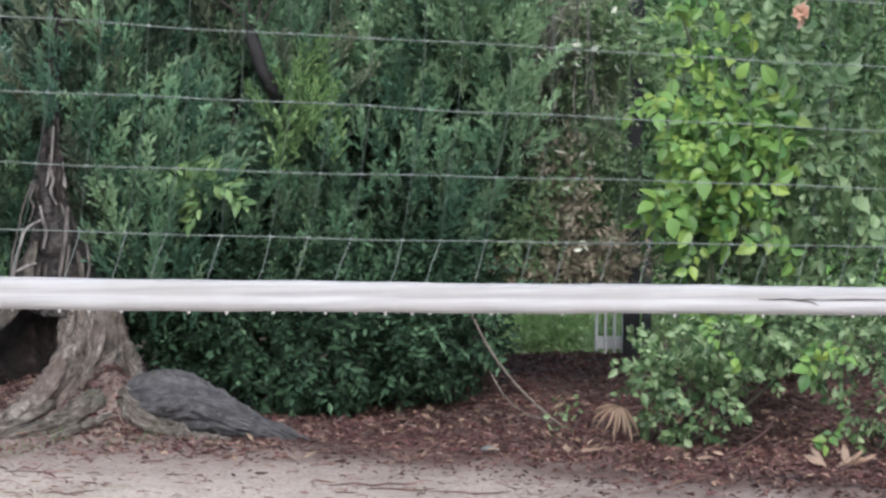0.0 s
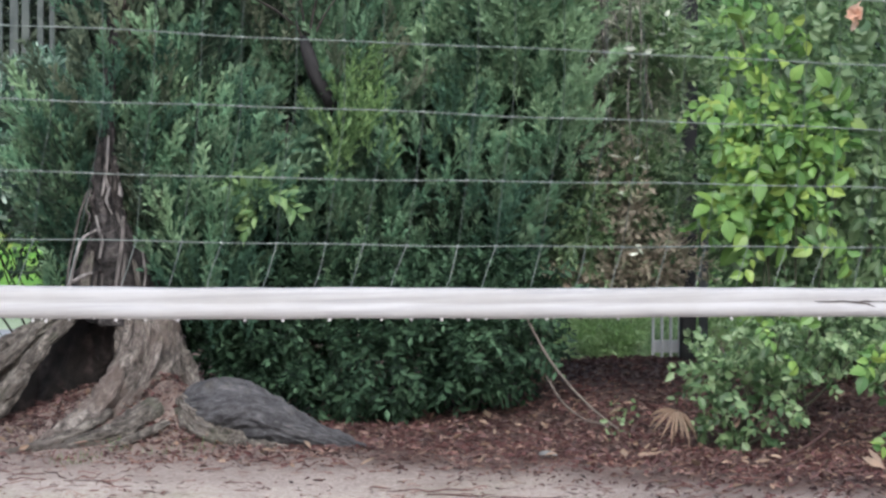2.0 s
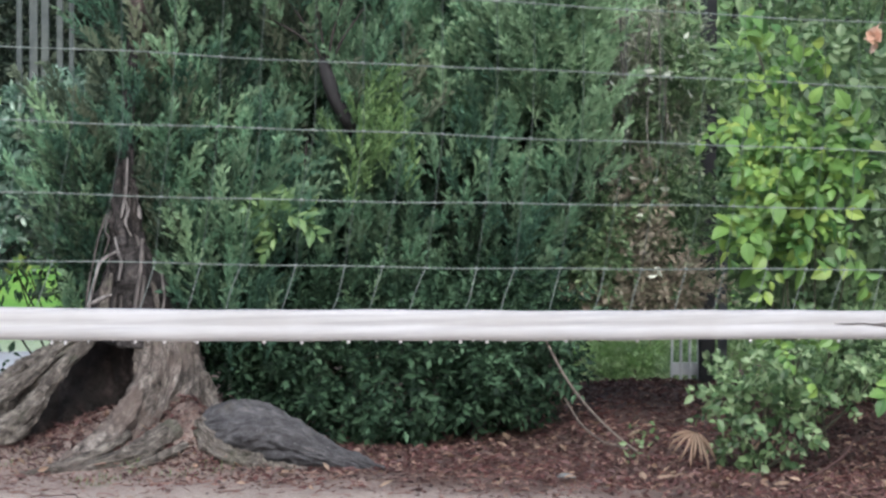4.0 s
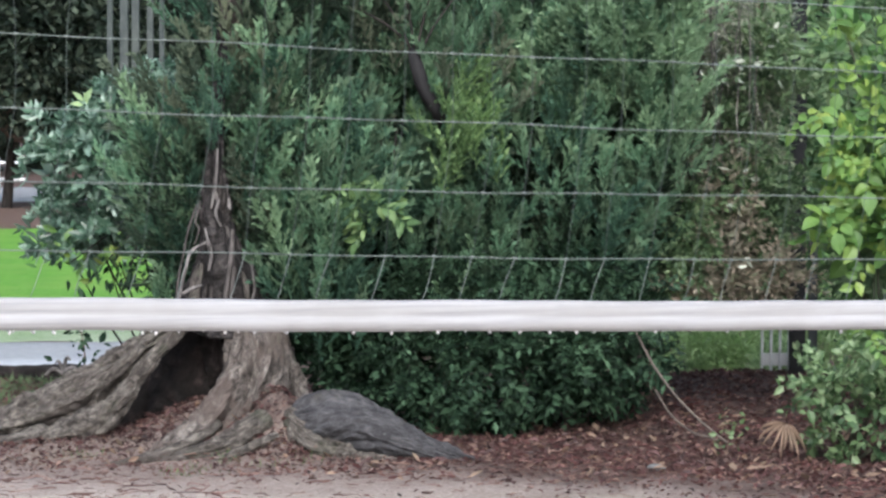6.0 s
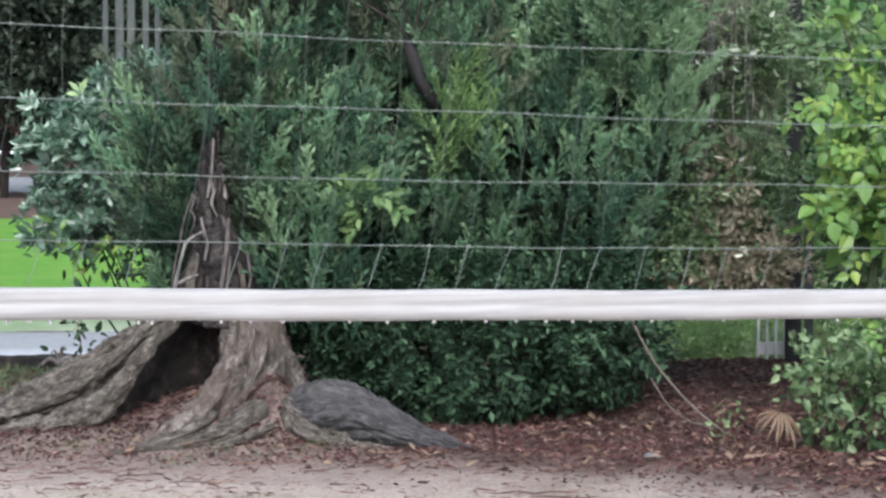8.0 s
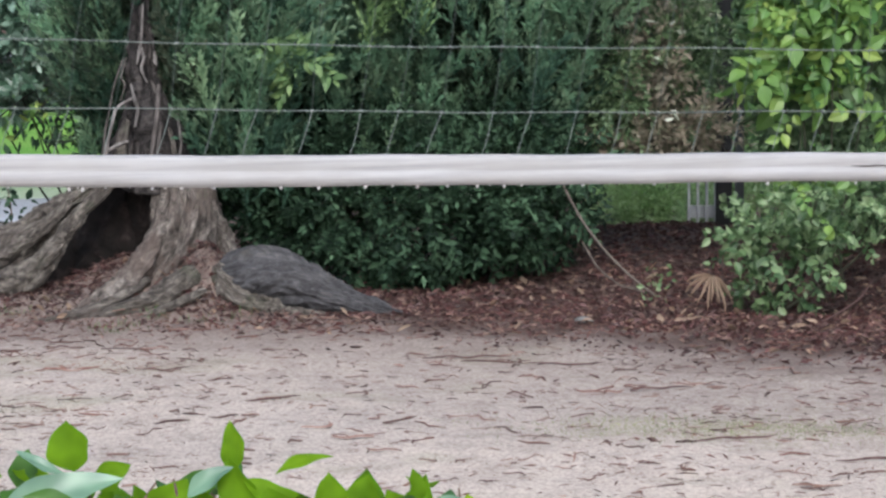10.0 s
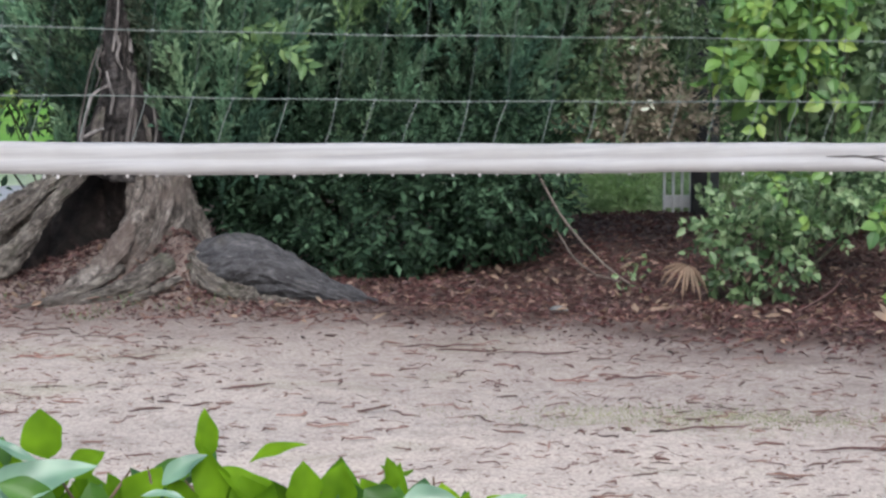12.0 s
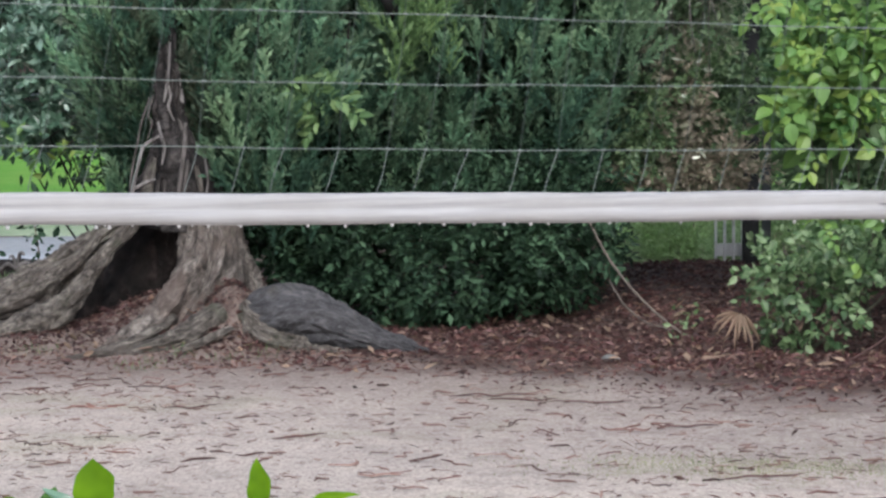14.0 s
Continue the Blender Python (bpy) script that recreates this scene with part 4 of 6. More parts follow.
p_eggs = [(14, (-1.24, 14.9, 0.86), (0.10, 0.2, 0.25), 0.3, 0.3), (16, (-1.25, 14.85, 1.1), (0.09, 0.12, 0.28), 0.5, 0.3), (10, (-0.80, 14.75, 1.1), (0.07, 0.08, 0.28), 0.5, 0.3), (30, (-0.58, 14.78, 1.0), (0.24, 0.28, 0.45), 0.3, 0.3), (10, (-0.78, 14.9, 1.5), (0.25, 0.2, 0.4), 0.3, 0.3),
          (2, (-1.0, 14.45, 1.55), (0.1, 0.06, 0.15), 0.9, 0.3), (9, (-0.96, 14.66, 1.36), (0.08, 0.04, 0.2), 0.5, 0.3), (20, (-0.6, 15.1, 2.0), (0.62, 0.5, 0.75), 0.3, 0.3)]
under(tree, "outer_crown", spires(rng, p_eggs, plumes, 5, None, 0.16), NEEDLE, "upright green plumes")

# clumps toned a little paler where the crown lacks light
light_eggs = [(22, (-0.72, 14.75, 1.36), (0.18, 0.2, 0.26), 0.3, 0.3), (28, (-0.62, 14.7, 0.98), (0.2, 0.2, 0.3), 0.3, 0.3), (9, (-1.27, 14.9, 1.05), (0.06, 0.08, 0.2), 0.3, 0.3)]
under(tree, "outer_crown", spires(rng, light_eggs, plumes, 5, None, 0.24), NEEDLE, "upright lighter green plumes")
dull_eggs = [(26, (-0.9, 14.85, 1.45), (0.2, 0.15, 0.35), 0.5, 0.3), (14, (-1.2, 14.9, 1.35), (0.1, 0.15, 0.3), 0.5, 0.3), (10, (-0.85, 14.7, 1.0), (0.06, 0.05, 0.25), 0.5, 0.3)]
under(tree, "old_growth", spires(rng, dull_eggs, plumes, 4, None, 0.3), DULLTWIG, "dull grey-olive twigs half bare")

# the big feathery evergreen beside it
evergreen = thing("evergreen_shrub", (0.2, 15.7, 0.0), "tall dense feathery evergreen shrub growing beside the old tree", "shrub")
ever_eggs = [(3000, (0.0, 15.75, 1.5), (1.0, 0.6, 0.95), 0.6, 0.22), (1500, (0.55, 15.7, 1.1), (0.62, 0.5, 0.62), 0.6, 0.25), (1200, (-0.45, 15.7, 0.95), (0.5, 0.5, 0.5), 0.6, 0.25),
             (1300, (0.15, 15.95, 2.3), (0.95, 0.6, 0.6), 0.6, 0.25)]
for rows in limbs(rng, (0.15, 15.8, 0.0), ever_eggs, 9, 0.035):
    under(evergreen, "limb", tube(rows, 6, 8, 0.1, 1), WOOD, smooth=True)
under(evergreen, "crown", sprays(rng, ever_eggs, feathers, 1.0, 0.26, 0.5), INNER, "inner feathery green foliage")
plume_eggs = [(120, (-0.03, 15.5, 1.3), (0.92, 0.7, 0.95), 0.25, 0.3), (62, (0.52, 15.4, 0.95), (0.5, 0.55, 0.6), 0.25, 0.3), (62, (-0.4, 15.35, 0.85), (0.5, 0.5, 0.45), 0.25, 0.3),
              (125, (0.05, 15.7, 2.0), (0.95, 0.7, 0.65), 0.25, 0.3), (14, (0.1, 15.0, 1.25), (0.5, 0.2, 0.35), 0.3, 0.3)]
bare = [(-0.28, 1.45, 0.09, 0.14), (-0.24, 2.03, 0.16, 0.12), (0.2, 1.97, 0.07, 0.15), (-0.08, 1.7, 0.08, 0.16), (0.72, 1.3, 0.06, 0.12), (0.22, 1.3, 0.05, 0.12)]
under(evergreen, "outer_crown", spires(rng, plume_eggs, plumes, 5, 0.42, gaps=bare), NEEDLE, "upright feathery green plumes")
# raised tone on these clumps paints in light the foliage doesn't receive
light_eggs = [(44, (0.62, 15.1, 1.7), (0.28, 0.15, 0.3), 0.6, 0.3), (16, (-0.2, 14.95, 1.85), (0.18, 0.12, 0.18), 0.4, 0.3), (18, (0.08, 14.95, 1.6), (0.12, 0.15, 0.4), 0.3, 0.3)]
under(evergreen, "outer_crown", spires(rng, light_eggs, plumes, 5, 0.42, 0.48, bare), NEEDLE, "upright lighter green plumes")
under(evergreen, "outer_crown", spires(rng, [(70, (0.85, 14.98, 1.98), (0.26, 0.15, 0.32), 0.3, 0.3), (30, (1.04, 15.05, 1.7), (0.1, 0.12, 0.45), 0.3, 0.3)], plumes, 5, 0.42, 0.85), NEEDLE, "upright green plumes toned paler in place of light")
dull_eggs = [(22, (-0.26, 14.9, 2.02), (0.28, 0.1, 0.14), 0.5, 0.3), (8, (0.06, 14.9, 1.55), (0.1, 0.08, 0.25), 0.5, 0.3)]
under(evergreen, "old_growth", spires(rng, dull_eggs, plumes, 4, 0.42, 0.3), DULLTWIG, "dull grey-olive twigs half bare")
# a few lighter sprigs that stand out of it
broad = [blade(0.07, 0.034, 0.25, 0.2, 2), blade(0.058, 0.03, 0.3, 0.1, 2), blade(0.08, 0.036, 0.2, 0.25, 2)]
shoots = [sprig(rng, 0.10, broad, 8, 50) for k in range(4)]
tuft_eggs = [(7, (-0.37, 14.5, 1.14), (0.06, 0.04, 0.04), 0.9, 0.2), (7, (-0.47, 14.5, 1.21), (0.06, 0.04, 0.03), 0.9, 0.2), (6, (-0.36, 14.48, 1.06), (0.02, 0.03, 0.03), 0.9, 0.2), (3, (-0.24, 14.5, 1.12), (0.03, 0.03, 0.02), 0.9, 0.2)]
under(evergreen, "young_leaves", sprays(rng, tuft_eggs, shoots, -0.3, 0.5, lay=(0, -0.8, 0.5)), YOUNG, "lighter young leaves")
under(evergreen, "limb", tube([(-0.155, 14.7, 1.86, 0.014), (-0.135, 14.66, 1.80, 0.027), (-0.10, 14.65, 1.70, 0.031), (-0.06, 14.66, 1.62, 0.03), (-0.02, 14.72, 1.54, 0.026), (0.06, 15.1, 1.35, 0.024)], 6, 12, 0.18, 4, 3), BLACKBARK, "dark bare limb", smooth=True)
for k, (x0, z0, x1, z1) in enumerate(((-0.15, 1.84, -0.30, 2.12), (-0.14, 1.85, -0.19, 2.16), (-0.13, 1.84, -0.06, 2.14), (-0.12, 1.82, 0.04, 2.1), (-0.2, 1.92, -0.4, 2.05), (-0.28, 1.3, -0.31, 1.52), (-0.24, 1.3, -0.22, 1.5))):
    under(evergreen, "bare_twig", tube([(x0, 14.72, z0, 0.007), (0.6 * x0 + 0.4 * x1, 14.72, 0.5 * (z0 + z1), 0.006), (x1, 14.78, z1, 0.004)], 5, 6, 0.2, k), DARKSTEM, smooth=True)
under(evergreen, "olive_growth", spires(rng, [(7, (0.07, 14.66, 1.5), (0.02, 0.03, 0.22), 0.3, 0.3)], plumes, 4, 0.42, 0.4), YOUNG, "olive-green spear of foliage")

# low dark shrub under it
low = thing("low_shrub", (0.25, 15.2, 0.0), "low dense dark-leaved shrub beside the roots", "shrub")
small = [kite(0.05, 0.024), kite(0.04, 0.022), kite(0.06, 0.026)]
low_sprigs = [sprig(rng, 0.13, [kite(0.055, 0.026), kite(0.045, 0.024), kite(0.065, 0.028)], 9, 55) for k in range(6)]
low_eggs = [(1250, (0.12, 15.15, 0.50), (0.74, 0.55, 0.42), 0.45, 0.2), (620, (0.62, 15.25, 0.55), (0.46, 0.5, 0.36), 0.45, 0.2), (460, (-0.32, 15.2, 0.58), (0.38, 0.4, 0.38), 0.5, 0.2), (240, (-0.62, 15.1, 0.5), (0.24, 0.3, 0.34), 0.5, 0.2)]
for rows in limbs(rng, (0.2, 15.3, 0.0), low_eggs, 7, 0.018):
    under(low, "stem", tube(rows, 5, 6, 0.1, 1), STEMBARK, smooth=True)
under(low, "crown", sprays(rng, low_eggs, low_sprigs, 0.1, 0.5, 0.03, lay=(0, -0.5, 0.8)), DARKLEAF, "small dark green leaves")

# pale blue-green bush behind the left-hand roots
rng = np.random.default_rng(37)
bush = thing("broadleaf_bush", (-1.45, 16.9, 0.0), "glossy blue-green broadleaf bush at the edge of the lawn", "bush")
tongue = [blade(0.085, 0.038, 0.3, 0.15, 2), blade(0.1, 0.042, 0.25, 0.25, 2), blade(0.07, 0.034, 0.3, 0.1, 2)]
rosettes = []
for k in range(5):
    n = 9
    a = np.arange(n) * 2.4 + k
    d = np.stack([np.cos(a), np.full(n, 0.45) + 0.06 * np.arange(n), np.sin(a)], 1)
    v, f = scattered(tongue, turned(rng, d, np.full(n, 1.57)), np.stack([np.zeros(n), 0.008 * np.arange(n), np.zeros(n)], 1), np.linspace(1.1, 0.6, n), rng)
    rosettes.append((v, f[0]))
bush_eggs = [(200, (-1.84, 16.6, 1.30), (0.34, 0.3, 0.32), 0.5, 0.25), (150, (-1.5, 16.6, 1.60), (0.36, 0.28, 0.22), 0.5, 0.25), (75, (-1.9, 16.6, 0.93), (0.28, 0.25, 0.2), 0.7, 0.35)]
for rows in limbs(rng, (-1.45, 16.9, 0.0), bush_eggs, 8, 0.009):
    under(bush, "stem", tube(rows, 5, 6, 0.1, 1), DARKSTEM, smooth=True)
under(bush, "crown", sprays(rng, bush_eggs, rosettes, 0.5, 0.4), BLUELEAF, "whorls of blue-green leaves")
pts = np.concatenate([np.array(t) + rng.normal(0, (0.06, 0.05, 0.05), (9, 3)) for t in ((-1.95, 16.4, 0.84), (-1.82, 16.4, 0.78), (-1.70, 16.4, 0.84), (-2.05, 16.4, 0.88))])
under(bush, "young_leaves", scattered(tongue, turned(rng, rng.normal(0, 0.6, pts.shape) + (0, -0.3, 0.1)), pts, rng.uniform(0.6, 1.0, len(pts)), rng), LIME, "fresh yellow-green lower leaves")

# dark leaf mass added as the shaded inside of the bush
under(bush, "inner_leaves", sprays(rng, [(900, (-1.62, 16.95, 1.02), (0.26, 0.2, 0.4), 0.9, 0.3), (500, (-1.45, 16.9, 1.5), (0.3, 0.2, 0.3), 0.9, 0.3)], small, 0.1, 0.8), DARKLEAF, "leaves deep in the bush, coloured dark for shade")
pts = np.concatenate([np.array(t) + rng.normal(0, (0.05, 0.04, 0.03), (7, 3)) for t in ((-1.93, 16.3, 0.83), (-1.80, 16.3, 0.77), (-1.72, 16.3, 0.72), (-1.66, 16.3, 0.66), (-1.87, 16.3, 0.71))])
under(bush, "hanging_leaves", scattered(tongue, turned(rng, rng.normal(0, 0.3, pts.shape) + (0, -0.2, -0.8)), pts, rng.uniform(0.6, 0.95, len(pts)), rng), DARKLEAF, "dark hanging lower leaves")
for k, (x0, x1, z1) in enumerate(((-1.6, -1.80, 0.74), (-1.6, -1.68, 0.62), (-1.65, -1.93, 0.80))):
    under(bush, "twig", tube([(x0, 16.5, 0.98, 0.005), ((x0 + x1) / 2 + 0.03, 16.4, (0.98 + z1) / 2 + 0.04, 0.004), (x1, 16.3, z1, 0.003)], 5, 6, 0.1, k), DARKSTEM, smooth=True)

for k, (x, z, lean, L) in enumerate(((-1.86, 1.63, -40, 0.075), (-1.85, 1.63, 25, 0.08), (-1.86, 1.61, -75, 0.07), (-1.84, 1.62, -10, 0.06))):
    v, f = blade(L, L * 0.42, 0.3, 0.25, 4, wave=0.02)
    fr1 = facing(np.array([(math.sin(radians(lean)), -0.3, math.cos(radians(lean)))]), np.array([(0.2, -0.8, 0.5)]))[0]
    under(bush, "young_leaves", (v @ fr1.T + (x, 16.25, z), f), SOFT, "fresh pale green leaf", smooth=True)

def farther(data, k=1.065):
    """Growth scaled about the camera: deeper and larger, its look in view kept."""
    return ((np.asarray(data[0]) - (0, 0, 1.5)) * k + (0, 0, 1.5), *data[1:])


# dry tangle of climbers
rng = np.random.default_rng(41)
tangle = thing("climber_tangle", (1.4, 15.7, 0.0), "dry grey and olive tangle of climbers on dead stems", "climbing plant")
wisps = [spray(rng, 0.2, 0.055, 0.025, 12, 60, k) for k in range(5)]
strips = [kite(0.11, 0.009, 0.5), kite(0.14, 0.008, 0.5), kite(0.07, 0.014, 0.4), blade(0.1, 0.014, 0.5, 0.5, 3), blade(0.06, 0.018, 0.4, -0.4, 3)]
for k in range(16):
    x, y, z = 1.13 + 0.027 * k + rng.normal(0, 0.02), 15.32 + rng.normal(0, 0.05), rng.uniform(1.55, 2.3)
    under(tangle, "hanging_stem", tube([(x, y, z, 0.0025), (x + rng.normal(0, 0.03), y, z - 0.2, 0.003), (x + rng.normal(0, 0.05), y - 0.02, z - rng.uniform(0.35, 0.6), 0.0015)], 5, 5, 0.1, k), PALEPEEL if k % 3 else PEEL, smooth=True)
for k in range(6):
    x = 1.22 + 0.08 * k + rng.normal(0, 0.03)
    under(tangle, "stem", tube([(0.98 + 0.012 * k, 15.9, -0.1, 0.005), (1.02 + 0.02 * k, 15.9, 0.5, 0.005), (0.5 * x + 0.58, 15.9, 0.8, 0.004), (x + rng.normal(0, 0.03), 15.85, 1.5, 0.004), (x + rng.normal(0, 0.08), 15.8, 2.5, 0.003)], 5, 6, 0.1, k), WOOD, smooth=True)
under(tangle, "crown", sprays(rng, [(300, (1.3, 15.85, 1.8), (0.3, 0.12, 0.5), 0.8, 0.4), (190, (1.58, 15.85, 1.75), (0.17, 0.12, 0.5), 0.8, 0.4), (110, (1.4, 16.0, 2.4), (0.45, 0.15, 0.3), 0.8, 0.3)], wisps, -0.1, 0.7, lay=(0, -0.8, 0.5)), DRYLEAF, "dull olive leaves")
strip_part = under(tangle, "dead_foliage", sprays(rng, [(150, (1.28, 15.6, 1.95), (0.12, 0.12, 0.35), 0.7, 0.4), (110, (1.44, 15.6, 2.0), (0.10, 0.12, 0.3), 0.7, 0.4), (150, (1.31, 15.6, 1.45), (0.17, 0.12, 0.25), 0.7, 0.4), (70, (1.52, 15.6, 1.5), (0.1, 0.1, 0.22), 0.7, 0.4)], strips, -1.0, 0.7), GREYLEAF, "withered grey leaves hanging in strips")
tagged(strip_part, "withered grey leaves hanging in strips", kind="stuff")
under(tangle, "dead_leaves", sprays(rng, [(150, (1.39, 15.5, 1.02), (0.10, 0.14, 0.34), 0.8, 0.4), (120, (1.3, 15.5, 0.76), (0.2, 0.12, 0.1), 0.8, 0.3), (90, (1.6, 15.5, 0.76), (0.16, 0.12, 0.1), 0.8, 0.3)], wisps, -0.4, 0.7, 0.66, lay=(0, -0.8, 0.5)), BROWNLEAF, "dead pinkish-brown leaves")
under(tangle, "back_leaves", sprays(rng, [(300, (1.4, 16.0, 1.05), (0.32, 0.12, 0.45), 0.9, 0.3), (180, (1.4, 16.05, 1.8), (0.32, 0.12, 0.5), 0.9, 0.3)], wisps, -0.1, 0.7, 0.7, lay=(0, -0.8, 0.5)), DRYLEAF, "olive leaves at the back of the tangle")
under(tangle, "green_leaves", sprays(rng, [(110, (1.57, 15.6, 1.1), (0.08, 0.14, 0.3), 0.8, 0.3), (90, (1.2, 15.4, 0.98), (0.1, 0.14, 0.24), 0.8, 0.3), (60, (1.48, 15.5, 1.4), (0.12, 0.14, 0.3), 0.8, 0.3), (70, (1.62, 15.5, 1.85), (0.12, 0.12, 0.2), 0.8, 0.4), (14, (1.76, 15.8, 1.28), (0.06, 0.05, 0.1), 0.9, 0.3), (12, (1.75, 15.8, 1.75), (0.05, 0.05, 0.08), 0.9, 0.3)], wisps, -0.2, 0.7, 0.68), OLIVE, "green leaves among the dead ones")
# scattered near-white leaves paint the sky's glints among the olive ones
glint_shapes = [blade(0.05, 0.024, 0.3, 0.2, 2), blade(0.036, 0.022, 0.3, 0.1, 2), blade(0.06, 0.012, 0.3, 0.1, 2)]
pts = np.concatenate([np.array(q) + rng.normal(0, (0.035, 0.03, 0.02), (n, 3)) for q, n in (((1.30, 15.25, 1.86), 3), ((1.36, 15.25, 1.82), 6), ((1.28, 15.25, 1.77), 5), ((1.37, 15.25, 1.755), 6), ((1.48, 15.25, 1.82), 3), ((1.62, 15.3, 1.77), 2), ((1.61, 15.3, 1.98), 3), ((1.69, 15.3, 2.03), 2), ((1.72, 15.3, 1.89), 3), ((1.60, 15.3, 1.9), 2), ((1.3, 15.3, 1.3), 3), ((1.5, 15.3, 1.28), 3), ((1.36, 15.3, 1.1), 3), ((1.45, 15.3, 0.86), 3))])
under(tangle, "glint_leaves", scattered(glint_shapes, turned(rng, rng.normal(0, 0.5, pts.shape) + (0.7, 0, 0)), pts, rng.uniform(0.7, 1.4, len(pts)), rng), WHITISH, "leaves coloured near white as sky glints")

# olive shrub behind the bright climber
rng = np.random.default_rng(42)
back = thing("olive_shrub", (2.6, 16.2, 0.0), "dull olive-green shrub behind the fence", "shrub")
ovals = [blade(0.07, 0.03, 0.25, 0.15, 1), blade(0.09, 0.034, 0.25, 0.2, 1)]
back_eggs = [(3200, (2.75, 16.2, 1.7), (0.85, 0.6, 0.9), 0.6, 0.25), (2400, (2.85, 16.0, 0.8), (0.85, 0.6, 0.5), 0.6, 0.25), (1500, (2.5, 16.3, 2.6), (0.9, 0.6, 0.5), 0.6, 0.25), (700, (2.1, 15.0, 0.95), (0.36, 0.3, 0.3), 0.7, 0.3), (500, (2.4, 14.9, 0.58), (0.36, 0.25, 0.25), 0.7, 0.3), (260, (1.9, 15.0, 1.9), (0.3, 0.25, 0.4), 0.7, 0.3)]
for rows in limbs(rng, (2.6, 16.3, 0.0), back_eggs, 9, 0.025):
    under(back, "stem", tube(rows, 5, 6, 0.1, 1), STEMBARK, smooth=True)
under(back, "crown", sprays(rng, back_eggs, ovals, 0.1, 0.7), OLIVE, "dull olive leaves")

# bright climber with a salmon flower
rng = np.random.default_rng(43)
climber = thing("climber", (2.05, 14.5, 0.0), "lime-green climbing shrub with one salmon flower", "climbing plant")
ovate = [blade(0.08, 0.054, 0.3, 0.25, 3, 0.42, 0.9), blade(0.09, 0.06, 0.25, 0.3, 3, 0.42, 0.9), blade(0.05, 0.036, 0.35, 0.15, 3, 0.42, 0.9), blade(0.062, 0.044, 0.4, 0.35, 3, 0.42, 0.9)]
vines = [sprig(rng, 0.15, ovate, 7, 62, 0.5) for k in range(7)]
climb_eggs = [(100, (1.88, 13.5, 1.40), (0.22, 0.12, 0.13), 0.95, 0.45), (7, (2.18, 13.55, 1.45), (0.12, 0.08, 0.04), 0.95, 0.4), (46, (1.83, 13.5, 1.13), (0.20, 0.1, 0.05), 0.95, 0.45),
              (9, (1.74, 13.5, 1.80), (0.08, 0.08, 0.08), 0.95, 0.4), (5, (1.92, 13.5, 1.93), (0.08, 0.08, 0.06), 0.95, 0.4), (3, (1.62, 13.5, 1.58), (0.01, 0.05, 0.04), 0.95, 0.3),
              (1, (1.86, 13.5, 0.94), (0.03, 0.05, 0.03), 0.95, 0.4), (2, (2.2, 13.5, 0.97), (0.03, 0.04, 0.03), 0.9, 0.3), (1, (2.12, 13.5, 0.6), (0.02, 0.03, 0.02), 0.9, 0.3),
              (5, (2.36, 13.55, 0.5), (0.05, 0.05, 0.07), 0.9, 0.3), (1, (1.93, 13.55, 0.48), (0.01, 0.02, 0.01), 0.9, 0.3), (2, (2.44, 13.5, 0.15), (0.03, 0.03, 0.02), 0.9, 0.3), (4, (1.86, 13.6, 0.62), (0.12, 0.05, 0.02), 0.9, 0.3)]
# same vines in olive: the shade deeper in is put into the colour
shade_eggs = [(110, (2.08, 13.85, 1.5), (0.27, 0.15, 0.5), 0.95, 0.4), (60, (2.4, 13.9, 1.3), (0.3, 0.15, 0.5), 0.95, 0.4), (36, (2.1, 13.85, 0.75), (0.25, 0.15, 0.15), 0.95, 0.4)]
under(climber, "shaded_leaves", farther(sprays(rng, shade_eggs, vines, -0.3, 0.8, lay=(0, -0.8, 0.6))), OLIVE, "leaves deeper in, coloured duller for shade")
for rows in limbs(rng, (1.98, 13.7, 0.0), climb_eggs[:5], 6, 0.007):
    under(climber, "stem", farther(tube(rows, 5, 6, 0.1, 1)), STEMBARK, smooth=True)
under(climber, "crown", farther(sprays(rng, climb_eggs[:8], vines, -0.5, 0.7, lay=(0, -0.8, 0.6))), LIME, "lime to yellow-green leaves")
under(climber, "trailing_leaves", sprays(rng, climb_eggs[8:], vines, -0.5, 0.7, lay=(0, -0.8, 0.6)), LIME, "lime leaves trailing over the low shrub")
bloom = [blade(0.056, 0.056, 0.3, -0.3, 4, belly=0.6, point=0.5)]
a = np.arange(13) * 2.4
d = np.stack([np.cos(a) * (0.4 + 0.06 * np.arange(13)), np.full(13, -0.8), np.sin(a) * (0.4 + 0.06 * np.arange(13))], 1)
under(climber, "flower", farther(scattered(bloom, turned(rng, d), np.tile((2.192, 13.3, 1.932), (13, 1)) + rng.normal(0, 0.012, (13, 3)), np.linspace(0.7, 1.1, 13), rng)), PETAL, "salmon-pink ragged flower")

# pale shrubs low on the litter
rng = np.random.default_rng(44)
pale = [blade(0.05, 0.032, 0.3, 0.2, 2), blade(0.06, 0.035, 0.3, 0.25, 2), blade(0.04, 0.026, 0.35, 0.15, 2)]
pale_sprigs = [sprig(rng, 0.13, pale, 8, 58, 0.4) for k in range(6)]
